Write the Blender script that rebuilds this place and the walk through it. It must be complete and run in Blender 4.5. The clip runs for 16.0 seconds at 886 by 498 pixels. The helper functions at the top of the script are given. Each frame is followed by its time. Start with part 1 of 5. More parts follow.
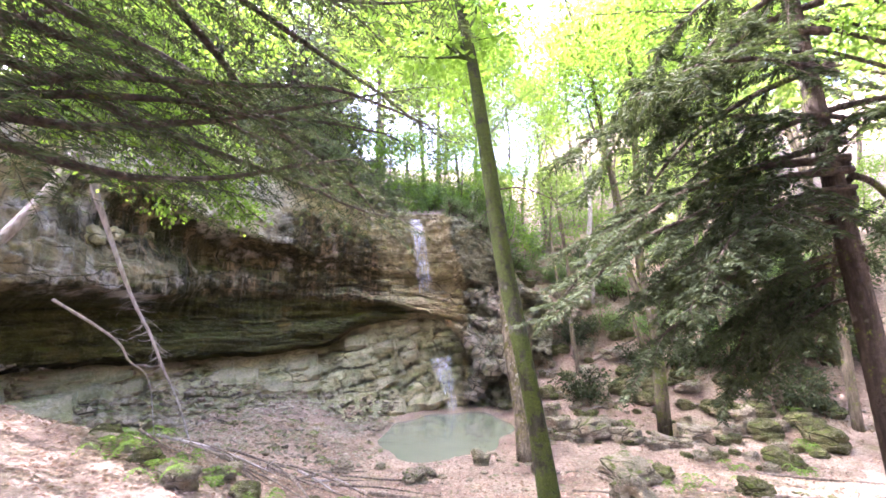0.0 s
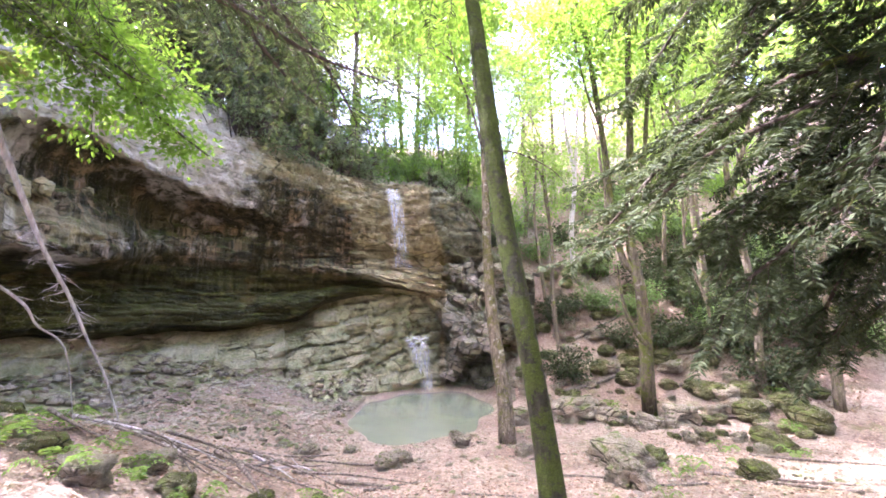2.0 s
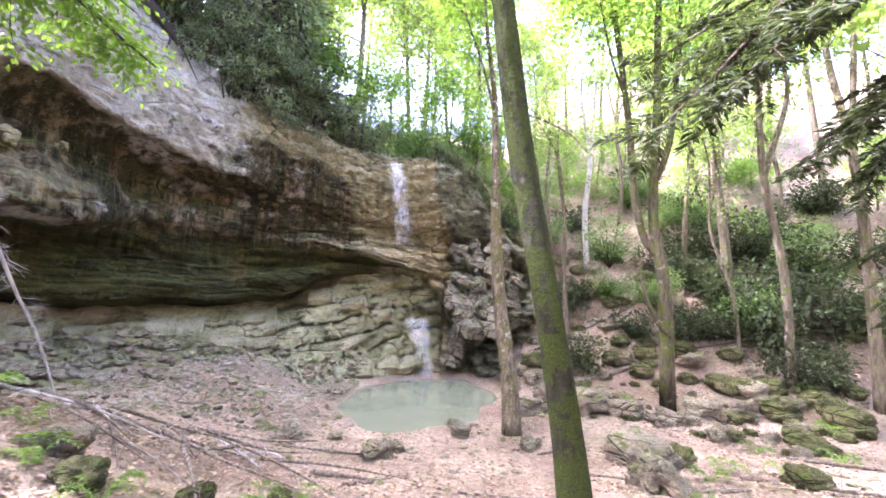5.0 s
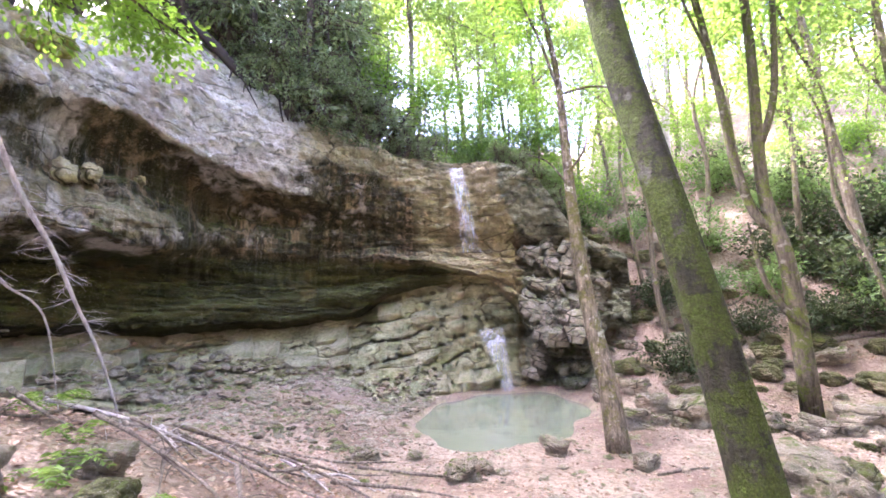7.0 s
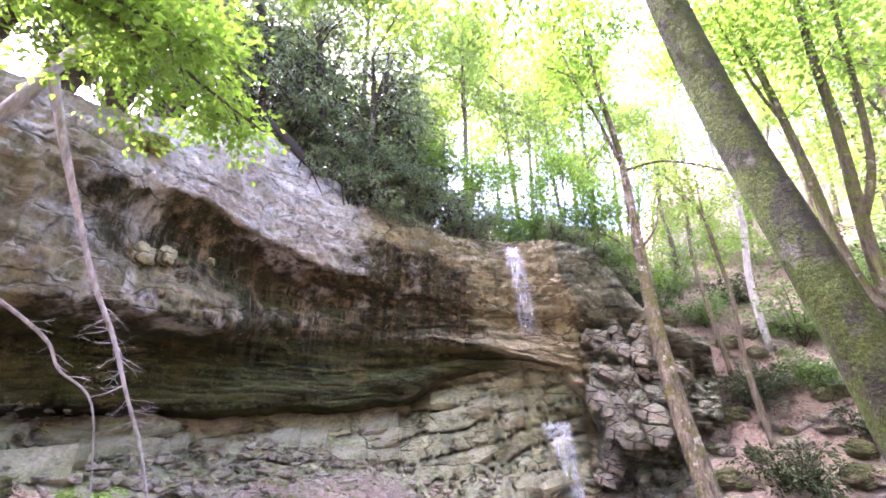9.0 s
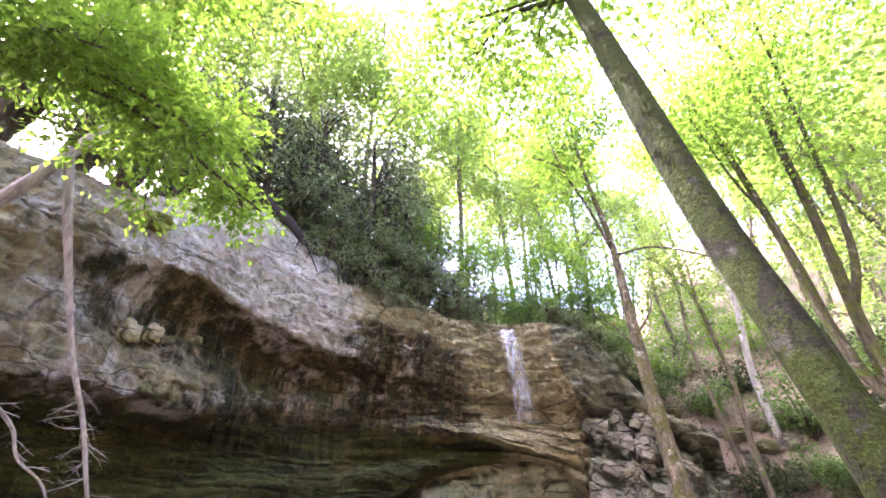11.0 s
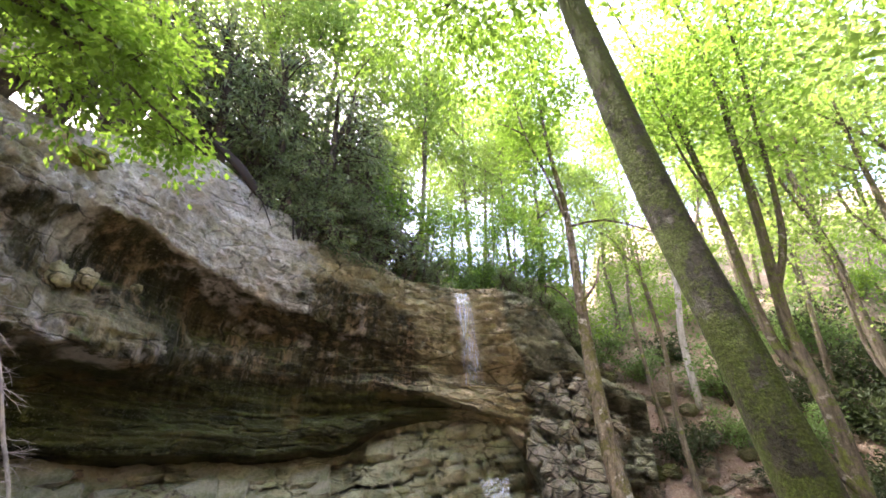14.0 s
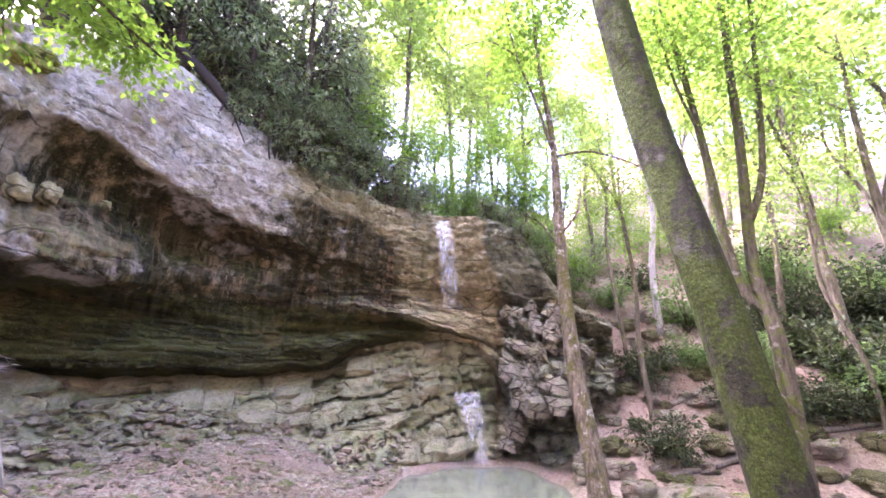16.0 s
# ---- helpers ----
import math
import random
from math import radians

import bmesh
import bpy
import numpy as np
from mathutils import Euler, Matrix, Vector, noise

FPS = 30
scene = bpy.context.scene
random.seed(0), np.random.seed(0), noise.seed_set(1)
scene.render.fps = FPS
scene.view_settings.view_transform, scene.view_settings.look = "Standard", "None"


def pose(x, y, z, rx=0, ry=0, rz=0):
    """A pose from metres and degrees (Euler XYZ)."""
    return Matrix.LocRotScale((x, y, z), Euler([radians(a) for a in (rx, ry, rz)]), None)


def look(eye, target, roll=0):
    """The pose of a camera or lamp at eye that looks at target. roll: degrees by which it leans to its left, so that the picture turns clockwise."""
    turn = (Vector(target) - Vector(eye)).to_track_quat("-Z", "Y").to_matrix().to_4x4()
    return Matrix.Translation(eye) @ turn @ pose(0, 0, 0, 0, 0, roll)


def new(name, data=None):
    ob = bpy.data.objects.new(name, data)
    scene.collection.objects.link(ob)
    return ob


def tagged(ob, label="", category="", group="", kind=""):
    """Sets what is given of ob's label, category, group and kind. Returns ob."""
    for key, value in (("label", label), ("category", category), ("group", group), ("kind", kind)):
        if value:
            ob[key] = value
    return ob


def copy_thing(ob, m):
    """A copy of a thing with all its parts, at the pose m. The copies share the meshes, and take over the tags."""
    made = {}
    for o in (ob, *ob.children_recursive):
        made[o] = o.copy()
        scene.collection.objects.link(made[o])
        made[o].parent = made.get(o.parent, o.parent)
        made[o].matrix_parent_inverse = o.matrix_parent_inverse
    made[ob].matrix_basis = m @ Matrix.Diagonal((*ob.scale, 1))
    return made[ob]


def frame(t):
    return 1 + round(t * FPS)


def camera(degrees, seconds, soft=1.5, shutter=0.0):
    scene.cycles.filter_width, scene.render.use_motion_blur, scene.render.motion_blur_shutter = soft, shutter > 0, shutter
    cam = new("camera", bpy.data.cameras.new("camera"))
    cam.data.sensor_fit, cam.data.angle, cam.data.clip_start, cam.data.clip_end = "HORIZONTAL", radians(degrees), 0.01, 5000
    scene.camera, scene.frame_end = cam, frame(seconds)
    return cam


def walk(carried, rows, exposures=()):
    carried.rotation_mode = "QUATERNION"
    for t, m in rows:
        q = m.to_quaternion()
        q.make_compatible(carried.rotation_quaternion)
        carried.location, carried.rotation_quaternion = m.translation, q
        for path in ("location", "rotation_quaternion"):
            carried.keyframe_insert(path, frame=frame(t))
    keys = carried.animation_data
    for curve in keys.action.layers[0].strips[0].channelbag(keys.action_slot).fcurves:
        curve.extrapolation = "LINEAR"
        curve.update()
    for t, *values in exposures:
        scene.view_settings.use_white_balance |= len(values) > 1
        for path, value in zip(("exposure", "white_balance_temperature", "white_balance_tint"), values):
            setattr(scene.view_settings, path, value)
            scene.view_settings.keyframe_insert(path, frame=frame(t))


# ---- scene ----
# ---- camera ----
cam = camera(92.9, 16.0, soft=1.7)
# seconds, eye, yaw, pitch, roll
ROWS = [
    (0.0, 0.308, 0.843, 4.020, -0.20, 9.78, -0.12),
    (0.5, 0.208, 1.182, 4.001, -3.70, 8.84, 0.44),
    (1.0, 0.135, 1.483, 3.936, -5.76, 8.10, 0.76),
    (1.5, 0.121, 1.788, 3.812, -4.73, 8.75, -0.02),
    (2.0, 0.152, 2.081, 3.712, -3.69, 7.54, -0.99),
    (2.5, 0.201, 2.355, 3.642, -3.91, 9.23, -1.78),
    (3.0, 0.192, 2.608, 3.580, -3.62, 8.63, -2.56),
    (3.5, 0.217, 2.863, 3.564, -3.41, 6.61, -3.19),
    (6.0, 0.350, 3.750, 3.058, -1.29, 6.30, -1.46),
    (6.5, 0.295, 4.075, 2.952, 3.15, 6.44, -0.35),
    (7.0, 0.192, 4.397, 2.883, 5.96, 8.87, 0.94),
    (7.5, 0.104, 4.661, 2.896, 10.26, 11.16, 1.33),
    (8.0, -0.010, 4.846, 2.984, 12.51, 14.61, 1.05),
    (8.5, -0.101, 4.862, 3.055, 12.74, 17.23, 0.23),
    (9.0, -0.065, 4.860, 3.072, 13.07, 19.53, -0.85),
    (9.5, -0.077, 4.847, 3.075, 13.19, 22.52, -1.43),
    (10.0, -0.057, 4.815, 3.096, 13.29, 25.59, -1.51),
    (12.5, -0.004, 4.894, 3.050, 10.27, 33.32, -1.92),
    (13.0, 0.075, 4.908, 3.039, 9.01, 31.37, -2.05),
    (13.5, 0.089, 4.919, 3.034, 7.69, 28.66, -2.16),
    (14.0, 0.068, 4.937, 3.037, 6.57, 25.81, -2.27),
    (14.5, 0.019, 4.946, 3.048, 5.58, 23.10, -2.28),
    (15.0, 0.044, 4.985, 3.065, 4.93, 20.66, -2.49),
    (15.5, 0.048, 4.998, 3.082, 4.14, 18.12, -2.66),
    (16.0, 0.044, 4.989, 3.104, 3.31, 15.85, -2.97),
]
walk(cam, [(t, pose(x, y, z, 90 + pitch, 0, yaw) @ pose(0, 0, 0, 0, 0, -roll)) for t, x, y, z, yaw, pitch, roll in ROWS],
     [(0.0, 4.4, 5850, 40), (6.0, 4.5, 5750, 39), (9.0, 4.7, 5750, 49), (10.2, 4.65, 5750, 50), (12.3, 3.7, 6500, 26), (13.0, 3.7, 6500, 26),
      (14.0, 3.8, 6350, 30), (15.0, 4.3, 5800, 48), (16.0, 4.5, 5750, 53)])


# ---- light ----
world = bpy.data.worlds.new("sky")
scene.world = world
world.use_nodes = True
SUN_EL, SUN_AZ = radians(58.5), radians(-76)          # height, and turn from +y towards +x
wn = world.node_tree.nodes
sky = wn.new("ShaderNodeTexSky")
sky.sky_type, sky.sun_disc, sky.sun_elevation, sky.sun_rotation = "NISHITA", False, SUN_EL, SUN_AZ
sky.air_density, sky.dust_density = 1.0, 6.0
world.node_tree.links.new(sky.outputs[0], wn["Background"].inputs[0])
wn["Background"].inputs[1].default_value = 0.15
sun_way = Vector((math.sin(SUN_AZ) * math.cos(SUN_EL), math.cos(SUN_AZ) * math.cos(SUN_EL), math.sin(SUN_EL)))
sun = new("sun", bpy.data.lights.new("sun", "SUN"))
sun.data.energy, sun.data.angle, sun.data.color = 2.3, radians(0.6), (1.0, 0.96, 0.91)
sun.matrix_world = look(sun_way * 60, (0, 0, 0))


# ---- materials ----
class Mat:
    """A node material in the making."""
    def __init__(self, name, rough=0.8, spec=0.3):
        self.m = bpy.data.materials.new(name)
        self.m.use_nodes = True
        self.t = self.m.node_tree
        self.b = self.t.nodes["Principled BSDF"]
        self.b.inputs["Roughness"].default_value = rough
        self.b.inputs["Specular IOR Level"].default_value = spec
        self.co = self.t.nodes.new("ShaderNodeTexCoord").outputs["Object"]

    def node(self, kind, **values):
        n = self.t.nodes.new(kind)
        for key, value in values.items():
            if key in ("operation", "blend_type", "data_type", "feature", "noise_dimensions"):
                if key == "operation": n.operation = value
                if key == "blend_type": n.blend_type = value
                if key == "data_type": n.data_type = value
                if key == "feature": n.feature = value
            else:
                n.inputs[key.replace("_", " ")].default_value = value
        return n

    def link(self, a, b):
        self.t.links.new(a, b)

    def stretched(self, sx, sy, sz, rx=0.0, ry=0.0):
        n = self.t.nodes.new("ShaderNodeMapping")
        n.inputs["Scale"].default_value = (sx, sy, sz)
        n.inputs["Rotation"].default_value = (rx, ry, 0)
        self.link(self.co, n.inputs[0])
        return n.outputs[0]

    def noise(self, scale, detail=5.0, rough=0.6, at=None, distortion=0.0):
        n = self.node("ShaderNodeTexNoise", Scale=scale, Detail=detail, Roughness=rough, Distortion=distortion)
        self.link(at or self.co, n.inputs["Vector"])
        return n.outputs["Fac"]

    def ramp(self, fac, *stops):
        n = self.t.nodes.new("ShaderNodeValToRGB")
        e = n.color_ramp.elements
        while len(e) < len(stops):
            e.new(0.5)
        for s, (p, c) in zip(e, stops):
            s.position = p
            s.color = (*c, 1) if hasattr(c, "__len__") else (c, c, c, 1)
        self.link(fac, n.inputs[0])
        return n.outputs[0]

    def mix(self, fac, a, b, how="MIX"):
        n = self.t.nodes.new("ShaderNodeMixRGB")
        n.blend_type = how
        for s, v in zip(n.inputs, (fac, a, b)):
            if hasattr(v, "is_output"):
                self.link(v, s)
            else:
                s.default_value = (*v, 1) if hasattr(v, "__len__") else v
        return n.outputs[0]

    def math(self, op, a, b):
        n = self.node("ShaderNodeMath", operation=op)
        for s, v in zip(n.inputs, (a, b)):
            if hasattr(v, "is_output"):
                self.link(v, s)
            else:
                s.default_value = v
        return n.outputs[0]

    def bump(self, height, strength=0.5, distance=0.05):
        n = self.node("ShaderNodeBump", Strength=strength, Distance=distance)
        self.link(height, n.inputs["Height"])
        self.link(n.outputs[0], self.b.inputs["Normal"])

    def color(self, c):
        self.link(c, self.b.inputs["Base Color"])

    def up(self):
        """How far the surface faces upwards."""
        g = self.t.nodes.new("ShaderNodeNewGeometry")
        s = self.t.nodes.new("ShaderNodeSeparateXYZ")
        self.link(g.outputs["Normal"], s.inputs[0])
        return s.outputs["Z"]

    def island(self):
        return self.t.nodes.new("ShaderNodeNewGeometry").outputs["Random Per Island"]

    def each(self):
        return self.t.nodes.new("ShaderNodeObjectInfo").outputs["Random"]


def rock_material(name, light, dark, warm, streaks=0.0, moss=0.25, strata=True, wet=0.75, cracks=0.8, joint=0.9):
    k = Mat(name, wet, 0.14)
    big = k.noise(0.35, 4, 0.55)
    fine = k.noise(6.0, 8, 0.7)
    c = k.mix(k.ramp(big, (0.35, 0.0), (0.62, 1.0)), dark, light)
    c = k.mix(k.math("MULTIPLY", k.ramp(k.noise(0.8, 3, 0.5, distortion=0.6), (0.48, 0.0), (0.66, 1.0)), 0.75), c, warm)
    if strata:
        bands = k.noise(1.0, 5, 0.65, at=k.stretched(0.25, 0.25, 3.4, 0.05, 0.1))
        c = k.mix(k.ramp(bands, (0.33, 0.55), (0.5, 0.0)), c, tuple(v * 0.42 for v in dark))
    if streaks:
        drip = k.noise(1.0, 6, 0.7, at=k.stretched(3.2, 3.2, 0.22))
        drip2 = k.noise(1.0, 4, 0.6, at=k.stretched(1.4, 1.4, 0.12))
        c = k.mix(k.math("MULTIPLY", k.ramp(drip, (0.48, 0.0), (0.6, 1.0)), streaks), c, (0.045, 0.05, 0.032))
        c = k.mix(k.math("MULTIPLY", k.ramp(drip2, (0.56, 0.0), (0.68, 1.0)), streaks * 0.8), c, (0.30, 0.225, 0.18))
        pale = k.noise(0.7, 5, 0.65, at=k.stretched(1.3, 1.3, 0.55))
        c = k.mix(k.math("MULTIPLY", k.ramp(pale, (0.52, 0.0), (0.67, 1.0)), streaks * 0.75), c, (0.56, 0.49, 0.50))
    c = k.mix(k.ramp(fine, (0.3, 0.5), (0.52, 0.0)), c, tuple(v * 0.5 for v in dark))
    c = k.mix(k.ramp(k.noise(17.0, 4, 0.6), (0.56, 0.0), (0.75, 0.45)), c, (0.62, 0.6, 0.55))
    green = k.math("MULTIPLY", k.ramp(k.up(), (0.25, 0.0), (0.8, 1.0)), k.ramp(k.noise(1.7, 6, 0.7), (0.48, 0.0), (0.62, 1.0)))
    c = k.mix(k.math("MULTIPLY", green, moss * 2), c, (0.10, 0.13, 0.03))
    algae_dark = k.ramp(k.noise(0.55, 5, 0.6, distortion=0.4), (0.5, 0.0), (0.7, 1.0))
    c = k.mix(k.math("MULTIPLY", algae_dark, 0.35 + streaks * 0.35), c, (0.10, 0.105, 0.05))
    # joints: a warped net of cracks, longer than high, filled with dark dirt
    warp = k.t.nodes.new("ShaderNodeVectorMath")
    warp.operation = "MULTIPLY_ADD"
    nz = k.node("ShaderNodeTexNoise", Scale=1.1, Detail=4.0)
    k.link(k.co, nz.inputs["Vector"])
    k.link(nz.outputs["Color"], warp.inputs[0])
    warp.inputs[1].default_value = (0.4, 0.4, 0.4)
    k.link(k.stretched(0.75, 0.75, 1.9, 0.06, 0.12), warp.inputs[2])
    vor = k.node("ShaderNodeTexVoronoi", feature="DISTANCE_TO_EDGE", Scale=cracks)
    k.link(warp.outputs[0], vor.inputs["Vector"])
    gap = k.ramp(vor.outputs["Distance"], (0.0, 1.0), (0.045, 0.0))
    broken = k.math("MULTIPLY", gap, k.ramp(k.noise(0.9, 3, 0.6), (0.42, 0.0), (0.55, joint)))
    c = k.mix(broken, c, tuple(v * 0.22 for v in dark))
    k.color(c)
    k.link(k.ramp(k.noise(0.9, 3, 0.5), (0.35, wet - 0.2), (0.7, 0.92)), k.b.inputs["Roughness"])
    h = k.math("ADD", fine, k.math("MULTIPLY", k.noise(1.0, 6, 0.65, at=k.stretched(1.2, 1.2, 7.0)), 1.2))
    h = k.math("ADD", h, k.math("MULTIPLY", k.noise(2.3, 8, 0.7), 1.6))
    h = k.math("SUBTRACT", h, k.math("MULTIPLY", broken, 0.8))
    k.bump(h, 1.0, 0.14)
    return k.m


def leaf_material(name, a, b, glow, share=0.5, rough=0.45):
    """a and b: darkest and lightest leaf; glow: the colour that shines through."""
    k = Mat(name, rough, 0.3)
    r = k.island()
    c = k.mix(r, a, b)
    k.color(c)
    tr = k.t.nodes.new("ShaderNodeBsdfTranslucent")
    k.link(k.mix(r, tuple(v * 0.75 for v in glow), glow), tr.inputs[0])
    mx = k.t.nodes.new("ShaderNodeMixShader")
    mx.inputs[0].default_value = share
    k.link(k.b.outputs[0], mx.inputs[1])
    k.link(tr.outputs[0], mx.inputs[2])
    k.link(mx.outputs[0], k.t.nodes["Material Output"].inputs[0])
    return k.m


def bark_material(name, a, b, moss=0.0, mosscol=(0.09, 0.115, 0.02), lichen=0.3):
    k = Mat(name, 0.9, 0.15)
    c = k.mix(k.ramp(k.noise(1.0, 6, 0.7, at=k.stretched(14, 14, 2.5)), (0.35, 0.0), (0.65, 1.0)), a, b)
    c = k.mix(k.ramp(k.noise(5.0, 3, 0.5), (0.62, 0.0), (0.68, lichen)), c, (0.42, 0.42, 0.36))
    if moss:
        edge = 0.62 - moss * 0.22
        c = k.mix(k.ramp(k.noise(2.6, 8, 0.8), (edge, 0.0), (edge + 0.05, 0.95)), c, k.mix(k.ramp(k.noise(70.0, 3, 0.6), (0.45, 0.0), (0.65, 1.0)), mosscol, tuple(v * 2.1 for v in mosscol)))
        c = k.mix(k.ramp(k.noise(30.0, 3, 0.6), (0.4, 0.35), (0.6, 0.0)), c, (0.03, 0.03, 0.012))
    k.color(c)
    k.bump(k.math("ADD", k.noise(1.0, 5, 0.7, at=k.stretched(22, 22, 4)), k.math("MULTIPLY", k.noise(12.0, 6, 0.7), 2.0)), 1.0, 0.035)
    return k.m


def plain_material(name, a, b, scale=8.0, rough=0.8, bump=0.3):
    k = Mat(name, rough, 0.25)
    f = k.noise(scale, 6, 0.65)
    k.color(k.mix(k.mix(0.5, f, k.each()), a, b))
    k.bump(f, bump, 0.02)
    return k.m


def cliff_material():
    """The rock wall: beds of tan stone, a pale brow, drip-marked algal hollows with shade painted in, slabs at the
    foot.
    """
    k = Mat("cliff_rock", 0.8, 0.14)

    def where(key, ragged=0.5, scale=0.9):
        n = k.t.nodes.new("ShaderNodeAttribute")
        n.attribute_name = key
        edge = k.math("MULTIPLY", k.math("SUBTRACT", k.noise(scale, 5, 0.65), 0.5), ragged * 2)
        inside = k.math("MULTIPLY", edge, k.ramp(n.outputs["Fac"], (0.0, 0.0), (0.12, 1.0), (0.88, 1.0), (1.0, 0.0)))
        return k.ramp(k.math("ADD", n.outputs["Fac"], inside), (0.36, 0.0), (0.64, 1.0))

    def veins(c, dark, joint, cracks, high=1.9):
        warp = k.t.nodes.new("ShaderNodeVectorMath")
        warp.operation = "MULTIPLY_ADD"
        nz = k.node("ShaderNodeTexNoise", Scale=1.1, Detail=4.0)
        k.link(k.co, nz.inputs["Vector"])
        k.link(nz.outputs["Color"], warp.inputs[0])
        warp.inputs[1].default_value = (0.5, 0.5, 0.5)
        k.link(k.stretched(0.75, 0.75, high, 0.06, 0.2), warp.inputs[2])
        vor = k.node("ShaderNodeTexVoronoi", feature="DISTANCE_TO_EDGE", Scale=cracks)
        k.link(warp.outputs[0], vor.inputs["Vector"])
        gap = k.ramp(vor.outputs["Distance"], (0.0, 1.0), (0.04, 0.0))
        gap = k.math("MULTIPLY", gap, k.ramp(k.noise(0.9, 3, 0.6), (0.42, 0.0), (0.55, joint)))
        return k.mix(gap, c, dark), gap

    fine, mid = k.noise(6.0, 8, 0.7), k.noise(1.6, 6, 0.65)
    big = k.noise(0.45, 4, 0.55)
    bands = k.noise(1.0, 6, 0.7, at=k.stretched(0.22, 0.22, 3.2, 0.04, 0.1))
    drip = k.noise(1.0, 7, 0.7, at=k.stretched(2.8, 2.8, 0.16))
    drip2 = k.noise(1.0, 5, 0.65, at=k.stretched(1.5, 1.5, 0.10, 0.02, 0.03))
    drip3 = k.noise(1.0, 5, 0.65, at=k.stretched(4.5, 4.5, 0.28, 0.3, 0.3))
    # tan beds
    c = k.mix(k.ramp(big, (0.38, 0.0), (0.6, 1.0)), (0.27, 0.235, 0.15), (0.47, 0.40, 0.265))
    c = k.mix(k.ramp(mid, (0.45, 0.0), (0.66, 0.8)), c, (0.42, 0.305, 0.185))
    c = k.mix(k.ramp(bands, (0.36, 0.85), (0.5, 0.0)), c, (0.10, 0.085, 0.052))
    c = k.mix(k.ramp(drip, (0.5, 0.0), (0.64, 0.55)), c, (0.075, 0.07, 0.04))
    # rust-brown face behind the fall
    c = k.mix(k.math("MULTIPLY", where("rusty"), 0.55), c, k.mix(k.ramp(mid, (0.35, 0.0), (0.65, 1.0)), (0.30, 0.21, 0.12), (0.46, 0.36, 0.24)))
    # drips on wet rock in the hollow, its shade painted into the dark base
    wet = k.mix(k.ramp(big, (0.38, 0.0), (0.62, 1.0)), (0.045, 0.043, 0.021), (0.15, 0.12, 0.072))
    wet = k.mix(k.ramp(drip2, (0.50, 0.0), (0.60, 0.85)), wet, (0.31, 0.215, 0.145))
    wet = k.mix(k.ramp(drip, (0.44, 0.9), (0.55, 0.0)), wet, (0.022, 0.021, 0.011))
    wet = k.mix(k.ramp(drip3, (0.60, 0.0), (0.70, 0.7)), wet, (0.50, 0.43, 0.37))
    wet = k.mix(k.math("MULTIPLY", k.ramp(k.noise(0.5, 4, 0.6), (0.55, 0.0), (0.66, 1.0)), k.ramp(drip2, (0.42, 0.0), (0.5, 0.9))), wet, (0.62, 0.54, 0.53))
    c = k.mix(where("shaded_streaks"), c, wet)
    # algal growth under the hollow, darkened further for the shade there
    shaded_slime = k.mix(k.ramp(bands, (0.38, 0.0), (0.62, 1.0)), (0.018, 0.019, 0.007), (0.095, 0.096, 0.035))
    shaded_slime = k.mix(k.ramp(k.noise(2.4, 6, 0.7), (0.56, 0.0), (0.68, 0.8)), shaded_slime, (0.155, 0.155, 0.062))
    shaded_slime = k.mix(k.ramp(k.noise(0.8, 3, 0.5), (0.56, 0.0), (0.66, 0.6)), shaded_slime, (0.15, 0.105, 0.045))
    c = k.mix(where("algae_dark"), c, shaded_slime)
    # pale brow
    pale = k.mix(k.ramp(big, (0.36, 0.0), (0.62, 1.0)), (0.44, 0.37, 0.335), (0.70, 0.635, 0.615))
    pale = k.mix(k.ramp(mid, (0.3, 0.7), (0.5, 0.0)), pale, (0.34, 0.28, 0.235))
    pale = k.mix(k.ramp(k.noise(1.0, 6, 0.7, at=k.stretched(2.2, 2.2, 6.0, 0.2, 0.55)), (0.36, 0.75), (0.47, 0.0)), pale, (0.16, 0.13, 0.10))
    c = k.mix(where("pale", 0.7), c, pale)
    # slabs at the foot
    slab = k.mix(k.ramp(big, (0.38, 0.0), (0.6, 1.0)), (0.24, 0.225, 0.145), (0.45, 0.42, 0.285))
    slab = k.mix(k.ramp(mid, (0.5, 0.0), (0.66, 0.7)), slab, (0.36, 0.285, 0.18))
    slab = k.mix(k.ramp(k.noise(0.7, 5, 0.6), (0.55, 0.0), (0.68, 0.7)), slab, (0.22, 0.25, 0.17))
    c = k.mix(where("slab"), c, slab)
    # grey broken buttress
    grey = k.mix(k.ramp(mid, (0.36, 0.0), (0.62, 1.0)), (0.075, 0.074, 0.052), (0.33, 0.315, 0.245))
    grey = k.mix(k.ramp(k.noise(0.9, 4, 0.6), (0.56, 0.0), (0.68, 0.75)), grey, (0.30, 0.22, 0.135))
    c = k.mix(where("grey"), c, grey)
    # grain, dirt, moss and joints over all
    c = k.mix(k.ramp(fine, (0.3, 0.65), (0.5, 0.0)), c, (0.07, 0.06, 0.04))
    c = k.mix(k.ramp(k.noise(19.0, 4, 0.6), (0.58, 0.0), (0.75, 0.35)), c, (0.58, 0.55, 0.47))
    green = k.math("MULTIPLY", k.ramp(k.up(), (0.25, 0.0), (0.8, 1.0)), k.ramp(k.noise(1.7, 6, 0.7), (0.48, 0.0), (0.62, 0.7)))
    c = k.mix(green, c, (0.10, 0.13, 0.03))
    c, gap = veins(c, (0.035, 0.03, 0.018), 0.7, 0.8)
    c = k.mix(1.0, c, (0.94, 1.0, 0.88), "MULTIPLY")
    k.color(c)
    k.link(k.ramp(k.noise(0.9, 3, 0.5), (0.35, 0.5), (0.7, 0.9)), k.b.inputs["Roughness"])
